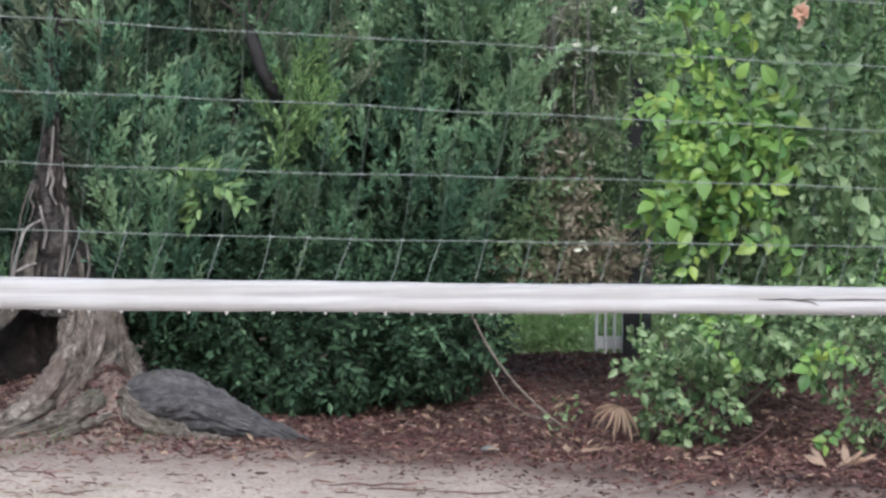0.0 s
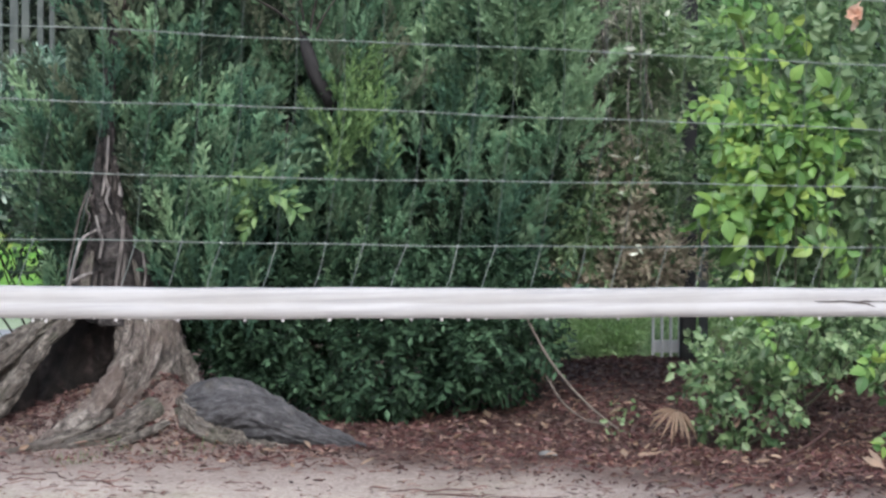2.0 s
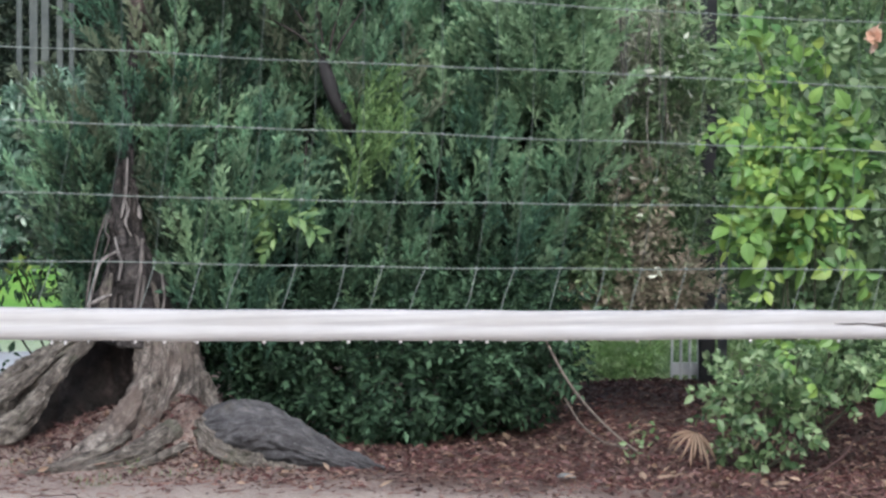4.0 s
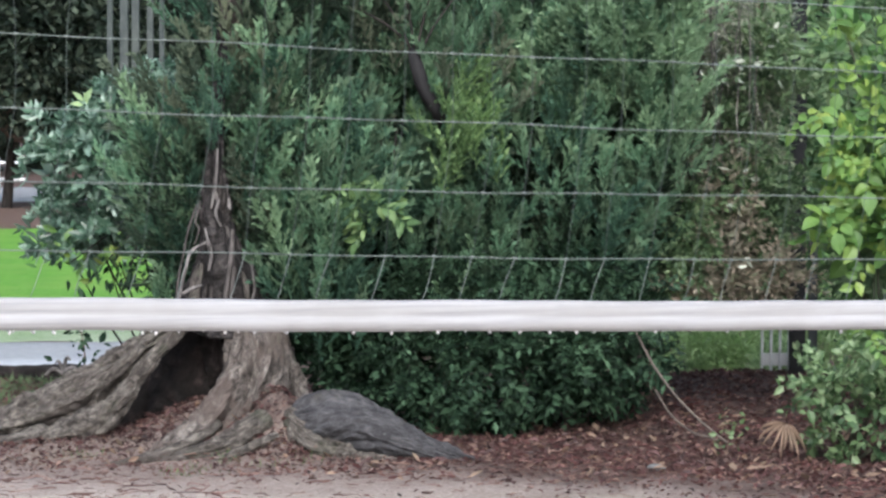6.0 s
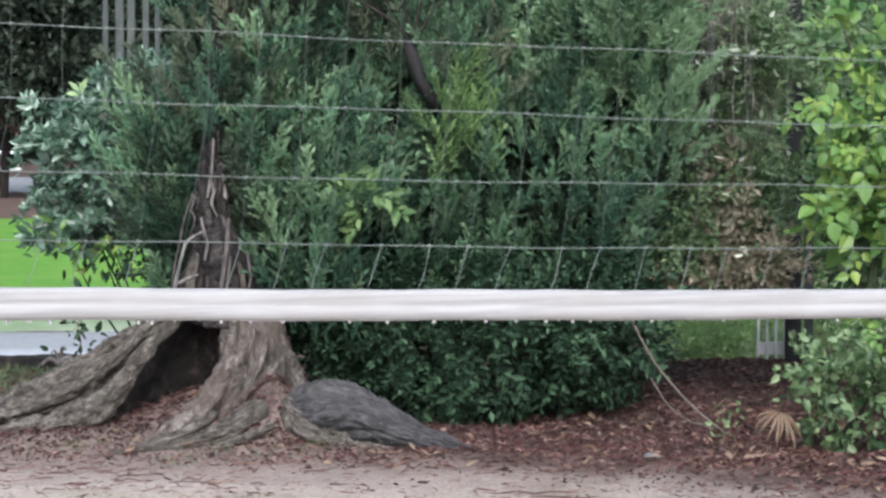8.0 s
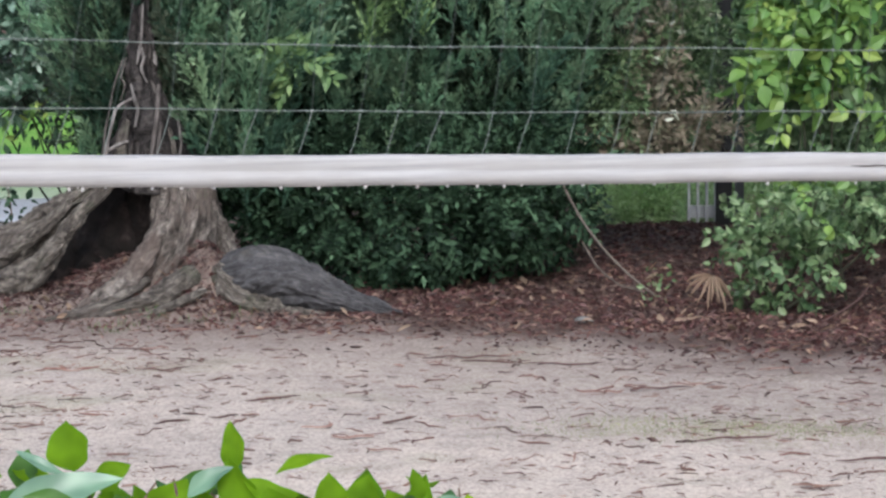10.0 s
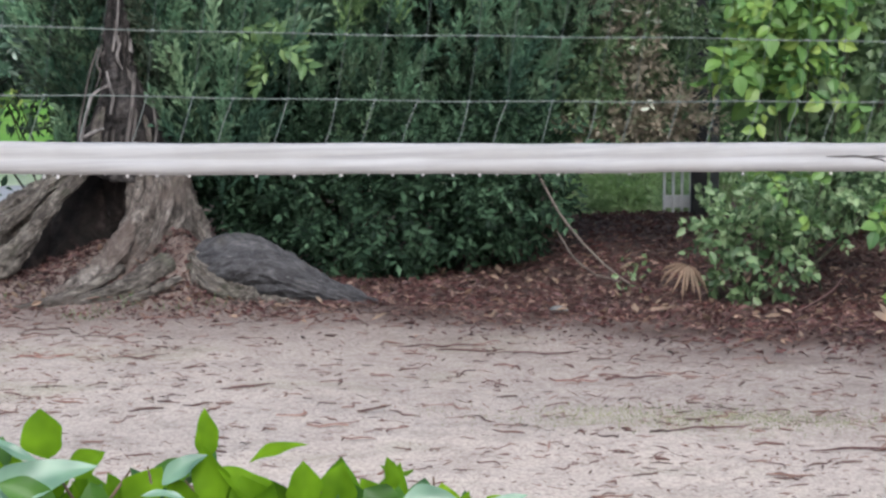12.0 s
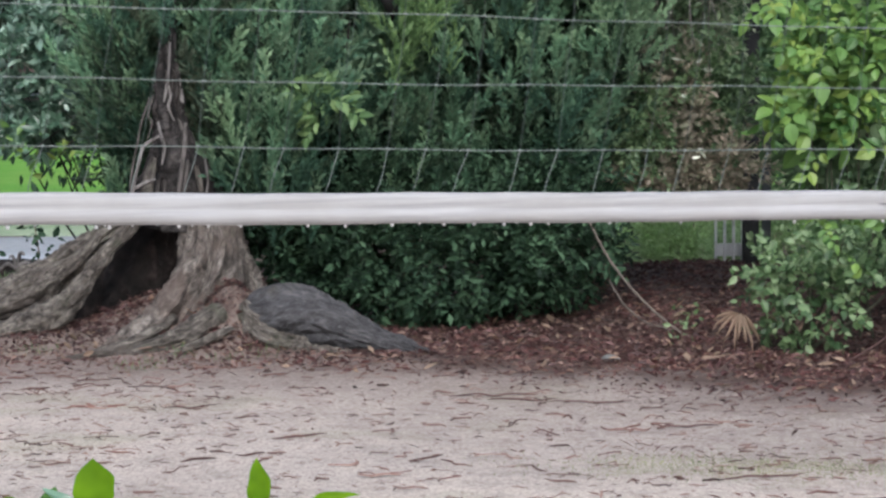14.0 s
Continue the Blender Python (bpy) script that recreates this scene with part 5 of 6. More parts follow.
for eggs, place, lab in (
        ([(80, (1.80, 14.0, 0.31), (0.24, 0.2, 0.17), 0.7, 0.6), (62, (2.08, 14.0, 0.50), (0.29, 0.2, 0.17), 0.8, 0.45), (52, (2.42, 14.15, 0.52), (0.24, 0.15, 0.15), 0.8, 0.3), (15, (1.80, 13.95, 0.12), (0.14, 0.15, 0.08), 0.8, 0.3)],
         (1.8, 14.2, 0.0), "pale green leafy shrub rooted in leaf litter"),
        ([(90, (2.78, 14.0, 0.45), (0.28, 0.2, 0.3), 0.7, 0.4), (22, (2.72, 13.85, 0.18), (0.16, 0.15, 0.12), 0.8, 0.3)],
         (2.85, 14.1, 0.0), "grey-green leafy shrub beside a dark gap in the planting")):
    shrub = thing("pale_shrub", place, lab, "shrub", "pale shrubs in the litter")
    for rows in limbs(rng, place, eggs, 8, 0.012):
        under(shrub, "stem", tube(rows, 5, 6, 0.1, 1), STEMBARK, smooth=True)
    under(shrub, "crown", sprays(rng, eggs, pale_sprigs, 0.2, 0.6, 0.02, lay=(0, -0.7, 0.7)), PALELEAF, "small pale green leaves")

# bowed bare canes
rng = np.random.default_rng(45)
for rows in ([(0.885, 14.85, 0.62, 0.005), (0.90, 14.8, 0.55, 0.0055), (1.0, 14.7, 0.36, 0.006), (1.14, 14.6, 0.19, 0.006), (1.30, 14.5, 0.055, 0.005), (1.42, 14.45, -0.01, 0.005)],
             [(1.0, 14.9, 0.26, 0.006), (1.07, 14.8, 0.15, 0.005), (1.16, 14.7, 0.08, 0.005), (1.25, 14.65, 0.055, 0.005), (1.36, 14.6, -0.005, 0.005)]):
    cane = tagged(part("cane", tube(rows, 8, 8, 0.08, 2), CANE, None, "", True), "thin bare cane bowed down into the litter", "cane", "bare canes")

# dried rosette and sprout
rosette = thing("dried_plant", (1.52, 13.98, 0.0), "dried tan strap leaves drooping beside a shrub", "dried plant")
for k, deg in enumerate((188, 206, 222, 240, 252, 262, 270, 279, 288, 298, 312, 262)):
    a, r = radians(deg + rng.normal(0, 4)), rng.uniform(0.10, 0.17)
    sx, sz, back = math.cos(a), math.sin(a), rng.normal(-0.02, 0.03)
    c = [(1.525, 13.98, 0.185), (1.525 + sx * r * 0.35, 13.96 + back * 0.4, 0.185 + sz * r * 0.25 + 0.012), (1.525 + sx * r * 0.75, 13.95 + back, 0.185 + sz * r * 0.62 + 0.006),
         (1.525 + sx * r + rng.normal(0, 0.01), 13.94 + back * 1.4, max(0.03, 0.18 + sz * r))]
    line = curve_points(c, 5)
    w = 0.007 * np.sin(np.linspace(0.35, 3.0, len(line)))[:, None] * np.array((-sz, 0.25, sx))
    mid = line + (0, -0.004, 0.004)
    v = np.concatenate([line - w, mid, line + w])
    n = len(line)
    q = np.array([(i + b * n, i + 1 + b * n, i + 1 + (b + 1) * n, i + (b + 1) * n) for i in range(n - 1) for b in (0, 1)])
    under(rosette, "strap_leaf", (v, q), STRAW)
clump_dry = thing("dried_plant", (2.37, 13.15, 0.0), "pale dried leaves lying curled on dark litter", "dried plant")
for k in range(7):
    v, f = blade(rng.uniform(0.09, 0.15), rng.uniform(0.03, 0.045), 0.5, -0.2, 4, wave=0.04)
    a, q = rng.uniform(-0.6, 2.6), rng.uniform(0.1, 0.6)
    fr1 = facing(np.array([(math.cos(a), 0.4 * math.sin(a), q)]), np.array([(rng.normal(0, 0.3), -0.5, 0.8)]))[0]
    under(clump_dry, "leaf", (v @ fr1.T + (2.37 + rng.normal(0, 0.03), 13.15 + rng.normal(0, 0.03), float(height(2.37, 13.15)) + 0.02), f), STRAW, smooth=True)
tagged(part("bare_twig", tube([(1.95, 13.5, 0.03, 0.003), (2.06, 13.75, 0.045, 0.005), (2.2, 14.1, 0.07, 0.006), (2.33, 14.5, 0.13, 0.004)], 8, 7, 0.2, 3), REDTWIG, smooth=True), "thin bare twig lying on the litter", "twig")
sprout = thing("sprout", (1.28, 14.2, 0.0), "small green seedling in the leaf litter", "seedling")
under(sprout, "stem", tube([(1.28, 14.2, 0, 0.004), (1.285, 14.2, 0.1, 0.003), (1.27, 14.2, 0.2, 0.002)], 4, 6), WOOD)
pts = np.array((1.28, 14.2, 0.12)) + rng.normal(0, (0.03, 0.03, 0.055), (26, 3))
under(sprout, "leaves", scattered(pale, turned(rng, rng.normal(0, 0.7, pts.shape)), pts, rng.uniform(0.5, 0.8, 26), rng), PALELEAF)

# ---------------------------------------------------------------- posts and fences behind
post = thing("steel_post", (1.93, 17.2, 0.15), "dark weathered square steel post among the shrubs", "post")
bm = bmesh.new()
bmesh.ops.create_cube(bm, size=1.0, matrix=Matrix.Translation((1.93, 17.2, 1.6)) @ Matrix.Diagonal((0.085, 0.085, 3.6, 1)))
bmesh.ops.bevel(bm, geom=bm.edges[:], offset=0.01, segments=2, affect="EDGES")
under(post, "shaft", bm, STEEL)
bm = bmesh.new()
bmesh.ops.create_cube(bm, size=1.0, matrix=Matrix.Translation((2.012, 17.17, 0.42)) @ Matrix.Diagonal((0.05, 0.03, 0.95, 1)))
bmesh.ops.bevel(bm, geom=bm.edges[:], offset=0.006, segments=2, affect="EDGES")
under(post, "plate", bm, GREYPAINT, "pale grey strip fixed to the post")

screen = thing("slatted_screen", (-4.5, 46.6, 0.0), "grey weathered screen of tall upright slats beyond the lawn", "screen")
for x, w in ((-4.937, 0.085), (-4.728, 0.13), (-4.56, 0.12), (-4.344, 0.095), (-4.177, 0.065)):
    bm = bmesh.new()
    bmesh.ops.create_cube(bm, size=1.0, matrix=Matrix.Translation((x, 46.6, 2.3)) @ Matrix.Diagonal((w, 0.08, 4.6, 1)))
    bmesh.ops.bevel(bm, geom=bm.edges[:], offset=0.012, segments=1, affect="EDGES")
    under(screen, "slat", bm, GREYPAINT)
for z in (0.5, 4.3):
    bm = bmesh.new()
    bmesh.ops.create_cube(bm, size=1.0, matrix=Matrix.Translation((-4.44, 46.66, z)) @ Matrix.Diagonal((1.15, 0.05, 0.12, 1)))
    under(screen, "crossbar", bm, GREYPAINT)


def picket_fence(x0, x1, y, foot, top, gap, width, label):
    f = thing("picket_fence", ((x0 + x1) / 2, y, foot), label, "fence")
    bm = bmesh.new()
    bmesh.ops.create_cube(bm, size=1.0, matrix=Matrix.Diagonal((width, 0.03, top, 1)))
    bmesh.ops.bevel(bm, geom=bm.edges[:], offset=width * 0.2, segments=1, affect="EDGES")
    me = bpy.data.meshes.new("picket")
    bm.to_mesh(me)
    bm.free()
    me.materials.append(WHITE)
    for k in range(int((x1 - x0) / gap)):
        ob = part("picket", me, WHITE, f)
        ob.location = (x0 + k * gap - f.location.x, 0, top / 2)
    for z in (0.25, 0.8):
        bm = bmesh.new()
        bmesh.ops.create_cube(bm, size=1.0, matrix=Matrix.Translation(((x0 + x1) / 2, y + 0.035, foot + top * z)) @ Matrix.Diagonal((x1 - x0, 0.035, 0.07, 1)))
        under(f, "rail", bm, WHITE)


picket_fence(1.78, 2.06, 17.6, 0.1, 0.42, 0.05, 0.014, "low white picket edging glimpsed behind the shrubs")
picket_fence(-16.0, -10.5, 79.0, 0.0, 0.75, 0.32, 0.13, "far white picket fence beyond the road")

# ---------------------------------------------------------------- farther planting
rng = np.random.default_rng(23)
clump = [blade(0.16, 0.07, 0.3, 0.2, 1), blade(0.2, 0.08, 0.2, 0.2, 1)]
hedge_eggs = [(3600, (x, 22.5 + 0.5 * math.sin(x * 3), 1.3 + 0.3 * math.sin(x * 2.1)), (1.1, 0.8, 1.7), 0.8, 0.3) for x in np.arange(0.4, 8, 1.3)]
tagged(part("far_hedge", sprays(rng, hedge_eggs, clump, 0.2, 0.7, 0.02), MIDLEAF), "soft mid-green hedge behind the shrubs", "hedge", kind="stuff")
tagged(part("far_hedge", sprays(rng, [(5000, (0.3, 19.9, 1.6), (1.35, 0.6, 1.7), 0.6, 0.25), (3500, (3.6, 18.4, 1.6), (1.5, 0.6, 1.7), 0.6, 0.25)], [kite(0.1, 0.03), kite(0.13, 0.035), kite(0.08, 0.04)], 0.2, 0.7, 0.03), MIDLEAF),
       "green shrubbery standing behind the evergreen", "hedge", kind="stuff")

tagged(part("low_growth", sprays(rng, [(7600, (1.62, 18.7, 0.20), (0.36, 0.3, 0.3), 0.8, 0.3), (1500, (1.96, 18.2, 0.1), (0.2, 0.2, 0.16), 0.8, 0.3), (2200, (2.25, 18.5, 0.25), (0.3, 0.2, 0.3), 0.8, 0.3), (2600, (2.5, 16.0, 0.4), (0.36, 0.22, 0.2), 0.7, 0.3)], [kite(0.05, 0.014), kite(0.065, 0.014), kite(0.04, 0.016)], 0.5, 0.6, 0.02), SOFT),
       "soft green grass-like growth behind the litter", "undergrowth", kind="stuff")

far_leaf = [kite(0.22, 0.11), kite(0.28, 0.12), kite(0.16, 0.09)]
for k, (x, y, h) in enumerate(((-11.0, 58, 7), (-7.8, 56, 8), (-4.6, 60, 7), (-14.5, 60, 8), (-1.5, 58, 7))):
    t = thing("far_tree", (x, y, 0.0), "dark dense tree beyond the lawn", "tree", "far trees beyond the lawn")
    eggs = [(9000, (x, y, h * 0.55), (2.6, 2.2, h * 0.42), 0.6, 0.3), (5000, (x + 1.2, y - 0.6, h * 0.36), (1.7, 1.5, h * 0.22), 0.7, 0.3)]
    under(t, "trunk", tube([(x, y, -0.2, 0.11), (x + 0.1, y, 1.2, 0.07), (x, y, h * 0.4, 0.07), (x, y, h * 0.8, 0.05)], 6, 10, 0.1, k, 4), DARKSTEM, smooth=True)
    for rows in limbs(rng, (x, y, 1.5), eggs, 4, 0.09):
        under(t, "limb", tube(rows, 5, 7, 0.1, 1), WOOD, smooth=True)
    under(t, "crown", sprays(rng, eggs, far_leaf, 0.0, 0.8, 1.1), FARLEAF, "dark green foliage")

wood_leaf = [blade(1.3, 0.7, 0.3, 0.2, 1), blade(1.7, 0.8, 0.2, 0.3, 1)]
woods = [(1300, (x, 105 + 6 * math.sin(x), 5), (9, 5, 8), 0.5, 0.3) for x in np.arange(-60, 70, 8.0)]
tagged(part("far_woods", sprays(rng, woods, wood_leaf, 0.1, 0.8, -1), FARLEAF), "dark woods closing the distance", "woods", kind="stuff")

# ---------------------------------------------------------------- fallen leaves and twigs
rng = np.random.default_rng(31)
dead = [kite(0.034, 0.015, 0.7), kite(0.045, 0.012, 0.9), kite(0.024, 0.014, 0.5), kite(0.055, 0.007, 0.6), kite(0.05, 0.02, 0.9)]


def fallen(n, keep, x0, x1, y0, y1):
    x, y = rng.uniform(x0, x1, n), rng.uniform(y0, y1, n)
    ok = rng.random(n) < keep(x, y)
    x, y = x[ok], y[ok]
    return np.stack([x, y, height(x, y) + rng.uniform(0.004, 0.014, len(x))], 1)


def lying(p, steep=0.35):
    a = rng.uniform(0, 2 * np.pi, len(p))
    return np.stack([np.cos(a), np.sin(a), rng.normal(0, steep, len(p))], 1)


edge = lambda x, y: 1 / (1 + np.exp(-(y + 0.42 * x + 0.3 * np.maximum(0, x - 0.8) - 14.0) / 0.22))
p = fallen(120000, lambda x, y: edge(x, y) * 0.9 * (1 - 0.6 * np.clip((y - 15.0) / 0.9, 0, 1)) + 0.25 * edge(x, y + 0.7) ** 2 + 0.0012, -3.6, 4.2, 11.0, 18.5)
tagged(part("leaf_litter", scattered(dead, turned(rng, lying(p), rng.normal(0, 0.6, len(p))), p, rng.uniform(0.5, 1.25, len(p)), rng), LITTER),
       "red-brown fallen leaves strewn under the shrubs", "leaf litter", kind="stuff")
p = np.concatenate([fallen(34000, lambda x, y: np.exp(-((x + 1.1) / 1.3) ** 4 - ((y - 14.3) / 0.42) ** 2), -3.5, 1, 13.2, 15.4), fallen(900, lambda x, y: np.full(len(x), 0.7), -0.92, -0.6, 13.9, 14.25)])
tagged(part("leaf_litter", scattered(dead, turned(rng, lying(p), rng.normal(0, 0.6, len(p))), p, rng.uniform(0.35, 0.95, len(p)), rng), LITTER),
       "dry leaves caught between the roots", "leaf litter", kind="stuff")
bits = [blade(0.05, 0.022, 0.6, -0.2, 2), blade(0.065, 0.02, 0.5, -0.3, 2), blade(0.035, 0.024, 0.5, -0.2, 2)]
p = np.concatenate([fallen(520, lambda x, y: edge(x, y + 0.25) * np.exp(-np.maximum(0, y - 15.2) / 0.4), -0.6, 3.4, 12.4, 16.0), fallen(150, lambda x, y: np.exp(-((y - 14.05) / 0.25) ** 2), -2.4, -0.2, 13.4, 14.7)])
tagged(part("pale_litter", scattered(bits, turned(rng, lying(p), rng.normal(0, 0.7, len(p))), p + (0, 0, 0.006), rng.uniform(0.5, 1.3, len(p)), rng), STRAW), "scattered pale tan dead leaves on the litter", "leaf litter", kind="stuff")
leaf_v, leaf_f = blade(0.085, 0.045, 0.35, -0.25, 4, wave=0.03)
for x, y, turn, size in ((0.73, 14.95, 0.3, 1.2), (-0.74, 14.0, 1.2, 0.9), (-1.35, 14.0, 0.2, 0.8), (-0.3, 13.75, 2.2, 0.7), (1.25, 13.55, 0.1, 1.1), (0.98, 14.6, 0.4, 1.0), (1.55, 13.3, 2.6, 1.2), (2.3, 13.2, 0.4, 1.1),
                         (-1.9, 13.95, 1.9, 0.8), (0.45, 14.3, 2.9, 0.9), (2.05, 12.9, 1.4, 0.9), (0.86, 15.1, 1.5, 1.1)):
    ob = tagged(part("fallen_leaf", (leaf_v, leaf_f), STRAW, smooth=True), "curled tan fallen leaf lying on the ground", "leaf", "tan fallen leaves")
    ob.location = (x, y, float(height(x, y)) + 0.012)
    ob.rotation_euler, ob.scale = (0.25, 0.2, turn), (size * 0.75,) * 3
pebble = bmesh.new()
bmesh.ops.create_icosphere(pebble, subdivisions=3, radius=0.032)
for v in pebble.verts:
    v.co = Vector((v.co.x * 1.3, v.co.y, v.co.z * 0.65)) * (1 + 0.25 * noise.noise(v.co * 22))
stone = tagged(part("stone", pebble, STONE, smooth=True), "small grey stone at the edge of the litter", "stone")
stone.location = (0.92, 13.65, float(height(0.92, 13.65)) + 0.012)
bent = []
for k in range(9):
    L = rng.uniform(0.02, 0.07)
    bent.append(tube([(0, 0, 0, 0.001), (rng.normal(0, 0.006), L * 0.3, 0.001, 0.0021), (rng.normal(0, 0.012), L * 0.6, 0.002, 0.0019), (rng.normal(0, 0.012), L * 0.8, 0.0015, 0.0015), (rng.normal(0, 0.016), L, 0.002, 0.0007)], 1, 4))
bent = [(v, np.vstack([f[1], f[0][:, [0, 1, 2]], f[0][:, [0, 2, 3]]])) for v, f in bent]
p = fallen(4800, lambda x, y: 0.16 + 0.55 * (np.sin(x * 2 + y) * np.sin(y * 3.1) + 0.5 * np.sin(x * 5.3 - y * 4) > 0.35), -3.2, 3.2, 8.3, 14.2)
d = lying(p, 0.06)
d[:, 1] *= 0.55
tagged(part("fallen_twigs", scattered(bent, turned(rng, d, np.zeros(len(p))), p, rng.uniform(0.35, 1.2, len(p)), rng), TWIGS, smooth=True),
       "short brown twigs and bark crumbs scattered on sand", "twigs", kind="stuff")
p = fallen(8000, lambda x, y: 0.2 + 0.55 * (np.sin(x * 1.7 + 2 * y) * np.sin(y * 2.3 - x) > 0.1), -3.2, 3.4, 8.3, 14.2)
tagged(part("bark_flakes", scattered([kite(0.028, 0.009, 0.3), kite(0.02, 0.009, 0.3), kite(0.05, 0.008, 0.4), kite(0.065, 0.007, 0.4)], turned(rng, lying(p, 0.2) * (1, 0.7, 1), rng.normal(0, 0.5, len(p))), p - (0, 0, 0.004),
       rng.uniform(0.4, 1.1, len(p)), rng), TWIGS), "small brown bark flakes strewn on the sand", "bark flakes", kind="stuff")
p = fallen(9000, lambda x, y: 0.6 * np.exp(-((y - 13.7 + 0.2 * x) / 0.45) ** 2), -3.2, 1.2, 12.4, 14.4)
tagged(part("bark_flakes", scattered([kite(0.022, 0.008, 0.4), kite(0.016, 0.008, 0.4), kite(0.035, 0.007, 0.5)], turned(rng, lying(p, 0.3), rng.normal(0, 0.5, len(p))), p - (0, 0, 0.003), rng.uniform(0.5, 1.2, len(p)), rng), TWIGS),
       "crumbs of bark and dead leaf round the roots", "bark flakes", kind="stuff")
p = fallen(240, lambda x, y: np.full(len(x), 0.6), -3, 3, 8.5, 14)
tagged(part("fallen_twigs", scattered(bent, turned(rng, lying(p, 0.06) * (1, 0.5, 1), np.zeros(len(p))), p, rng.uniform(1.4, 2.3, len(p)), rng), TWIGS, smooth=True),
       "longer curved twigs lying on the sand", "twigs", kind="stuff")
# crooked sticks and peeled strips of red-brown bark, each bent its own way, lying in loose drifts
crooked = random.Random(5)
for x, y, L, turn in ((0.95, 11.55, 0.24, 0.1), (1.05, 10.2, 0.3, 0.3), (0.2, 12.5, 0.36, 0.12), (-0.45, 11.1, 0.22, 0.5), (1.45, 9.75, 0.3, 0.05), (-0.9, 12.0, 0.2, 0.2), (0.62, 12.3, 0.3, 0.2), (0.35, 12.42, 0.3, -0.05)):
    c, q0, z = math.cos(turn), math.sin(turn), float(height(x, y)) + 0.006
    rows, side = [], 0.0
    for q in range(7):
        side += crooked.gauss(0, 0.022)
        rows.append((x + c * q / 6 * L, y + q0 * q / 6 * L + side, z + abs(crooked.gauss(0, 0.003)), (0.0015, 0.0032, 0.0036, 0.0042, 0.0034, 0.003, 0.001)[q]))
    tagged(part("fallen_stick", tube(rows, 4, 7, 0.25, x), REDTWIG, smooth=True), "crooked brown stick lying on pale sand", "stick", "sticks on the sand")
curls = []
for k in range(12):
    L, w = crooked.uniform(0.07, 0.17), crooked.uniform(0.004, 0.008)
    mid = curve_points([(0, 0, 0), (crooked.gauss(0, 0.015), L * 0.35, 0.004), (crooked.gauss(0, 0.02), L * 0.7, 0.002), (crooked.gauss(0, 0.03), L, 0.0)], 3)
    half = w * np.sin(np.linspace(0.25, 2.9, len(mid)))[:, None] * np.array((1.0, 0, 0))
    v = np.concatenate([mid - half, mid + (0, 0, 0.004), mid + half])
    n = len(mid)
    f = np.array([t for q in range(n - 1) for b in (0, 1) for t in ((q + b * n, q + 1 + b * n, q + 1 + (b + 1) * n), (q + b * n, q + 1 + (b + 1) * n, q + (b + 1) * n))])
    curls.append((v, f))
p = fallen(2100, lambda x, y: 0.07 + 0.5 * (np.sin(x * 1.9 + 1.3 * y) * np.sin(y * 2.6 - 0.6 * x) + 0.4 * np.sin(x * 4.3) > 0.3) * np.clip((y - 8.2) / 2.5, 0.15, 1), -3.2, 3.2, 8.3, 14.0)
tagged(part("bark_strips", scattered(curls, turned(rng, lying(p, 0.03) * (1, 0.6, 1), rng.normal(0, 0.3, len(p))), p - (0, 0, 0.004), rng.uniform(0.45, 1.15, len(p)), rng), TWIGS),
       "curled red-brown bark strips drifted over the sand", "bark strips", kind="stuff")

# grass tufts at the foot of the roots
grass = [kite(0.07, 0.006, 0.4), kite(0.05, 0.005, 0.4)]
p = np.concatenate([np.array((x, y, 0)) + rng.normal(0, (0.06, 0.03, 0.0), (22, 3)) for x, y in ((-0.96, 13.88), (-1.11, 13.53), (-0.75, 13.8), (-1.6, 14.0), (-0.62, 13.9), (-2.2, 13.8), (-1.15, 13.7))])
p[:, 2] = height(p[:, 0], p[:, 1])
tagged(part("grass_tufts", scattered(grass, turned(rng, rng.normal(0, 0.3, p.shape) + (0, 0, 0.8)), p, rng.uniform(0.3, 0.8, len(p)), rng), YOUNG), "thin green grass at the roots", "grass", kind="stuff")
x, y = rng.normal(1.25, 0.42, 2600), rng.normal(10.5, 0.16, 2600)
p = np.stack([x, y, height(x, y)], 1)
tagged(part("moss_film", scattered([kite(0.016, 0.004, 0.4), kite(0.022, 0.004, 0.4)], turned(rng, rng.normal(0, 0.5, p.shape) + (0, 0, 0.8)), p, rng.uniform(0.4, 0.9, len(p)), rng), MOSS),
       "thin film of moss and seedlings on the sand", "moss", kind="stuff")
x, y = rng.uniform(-3.6, -2.0, 5000), rng.uniform(16.2, 18.7, 5000)
p = np.stack([x, y, height(x, y)], 1)
tagged(part("rough_grass", scattered([kite(0.07, 0.006, 0.4), kite(0.05, 0.006, 0.4)], turned(rng, rng.normal(0, 0.4, p.shape) + (0, 0, 0.8)), p, rng.uniform(0.5, 1.1, len(p)), rng), OLIVE),
       "short rough grass beside the path", "grass", kind="stuff")
tagged(part("edging_log", tube([(-3.6, 18.75, 0.0, 0.04), (-2.9, 18.7, 0.02, 0.05), (-2.3, 18.6, 0.03, 0.055), (-1.7, 18.55, 0.02, 0.04)], 10, 20, 0.3, 3, 5), DARKWOOD, smooth=True),
       "dark damp log edging the path", "log")
seedling = thing("sprout", (-2.12, 18.4, 0.0), "small dark-leaved sapling beside the path", "seedling")
under(seedling, "stem", tube([(-2.12, 18.4, 0, 0.006), (-2.1, 18.4, 0.15, 0.005), (-2.13, 18.4, 0.36, 0.003)], 4, 6), WOOD)
q = np.array((-2.12, 18.4, 0.24)) + rng.normal(0, (0.07, 0.05, 0.07), (34, 3))
under(seedling, "leaves", scattered(pale, turned(rng, rng.normal(0, 0.7, q.shape)), q, rng.uniform(0.8, 1.3, 34), rng), DARKLEAF)

branch = thing("dry_branch", (-2.23, 18.4, 0.0), "pale dry broken branch lying against the log", "branch")
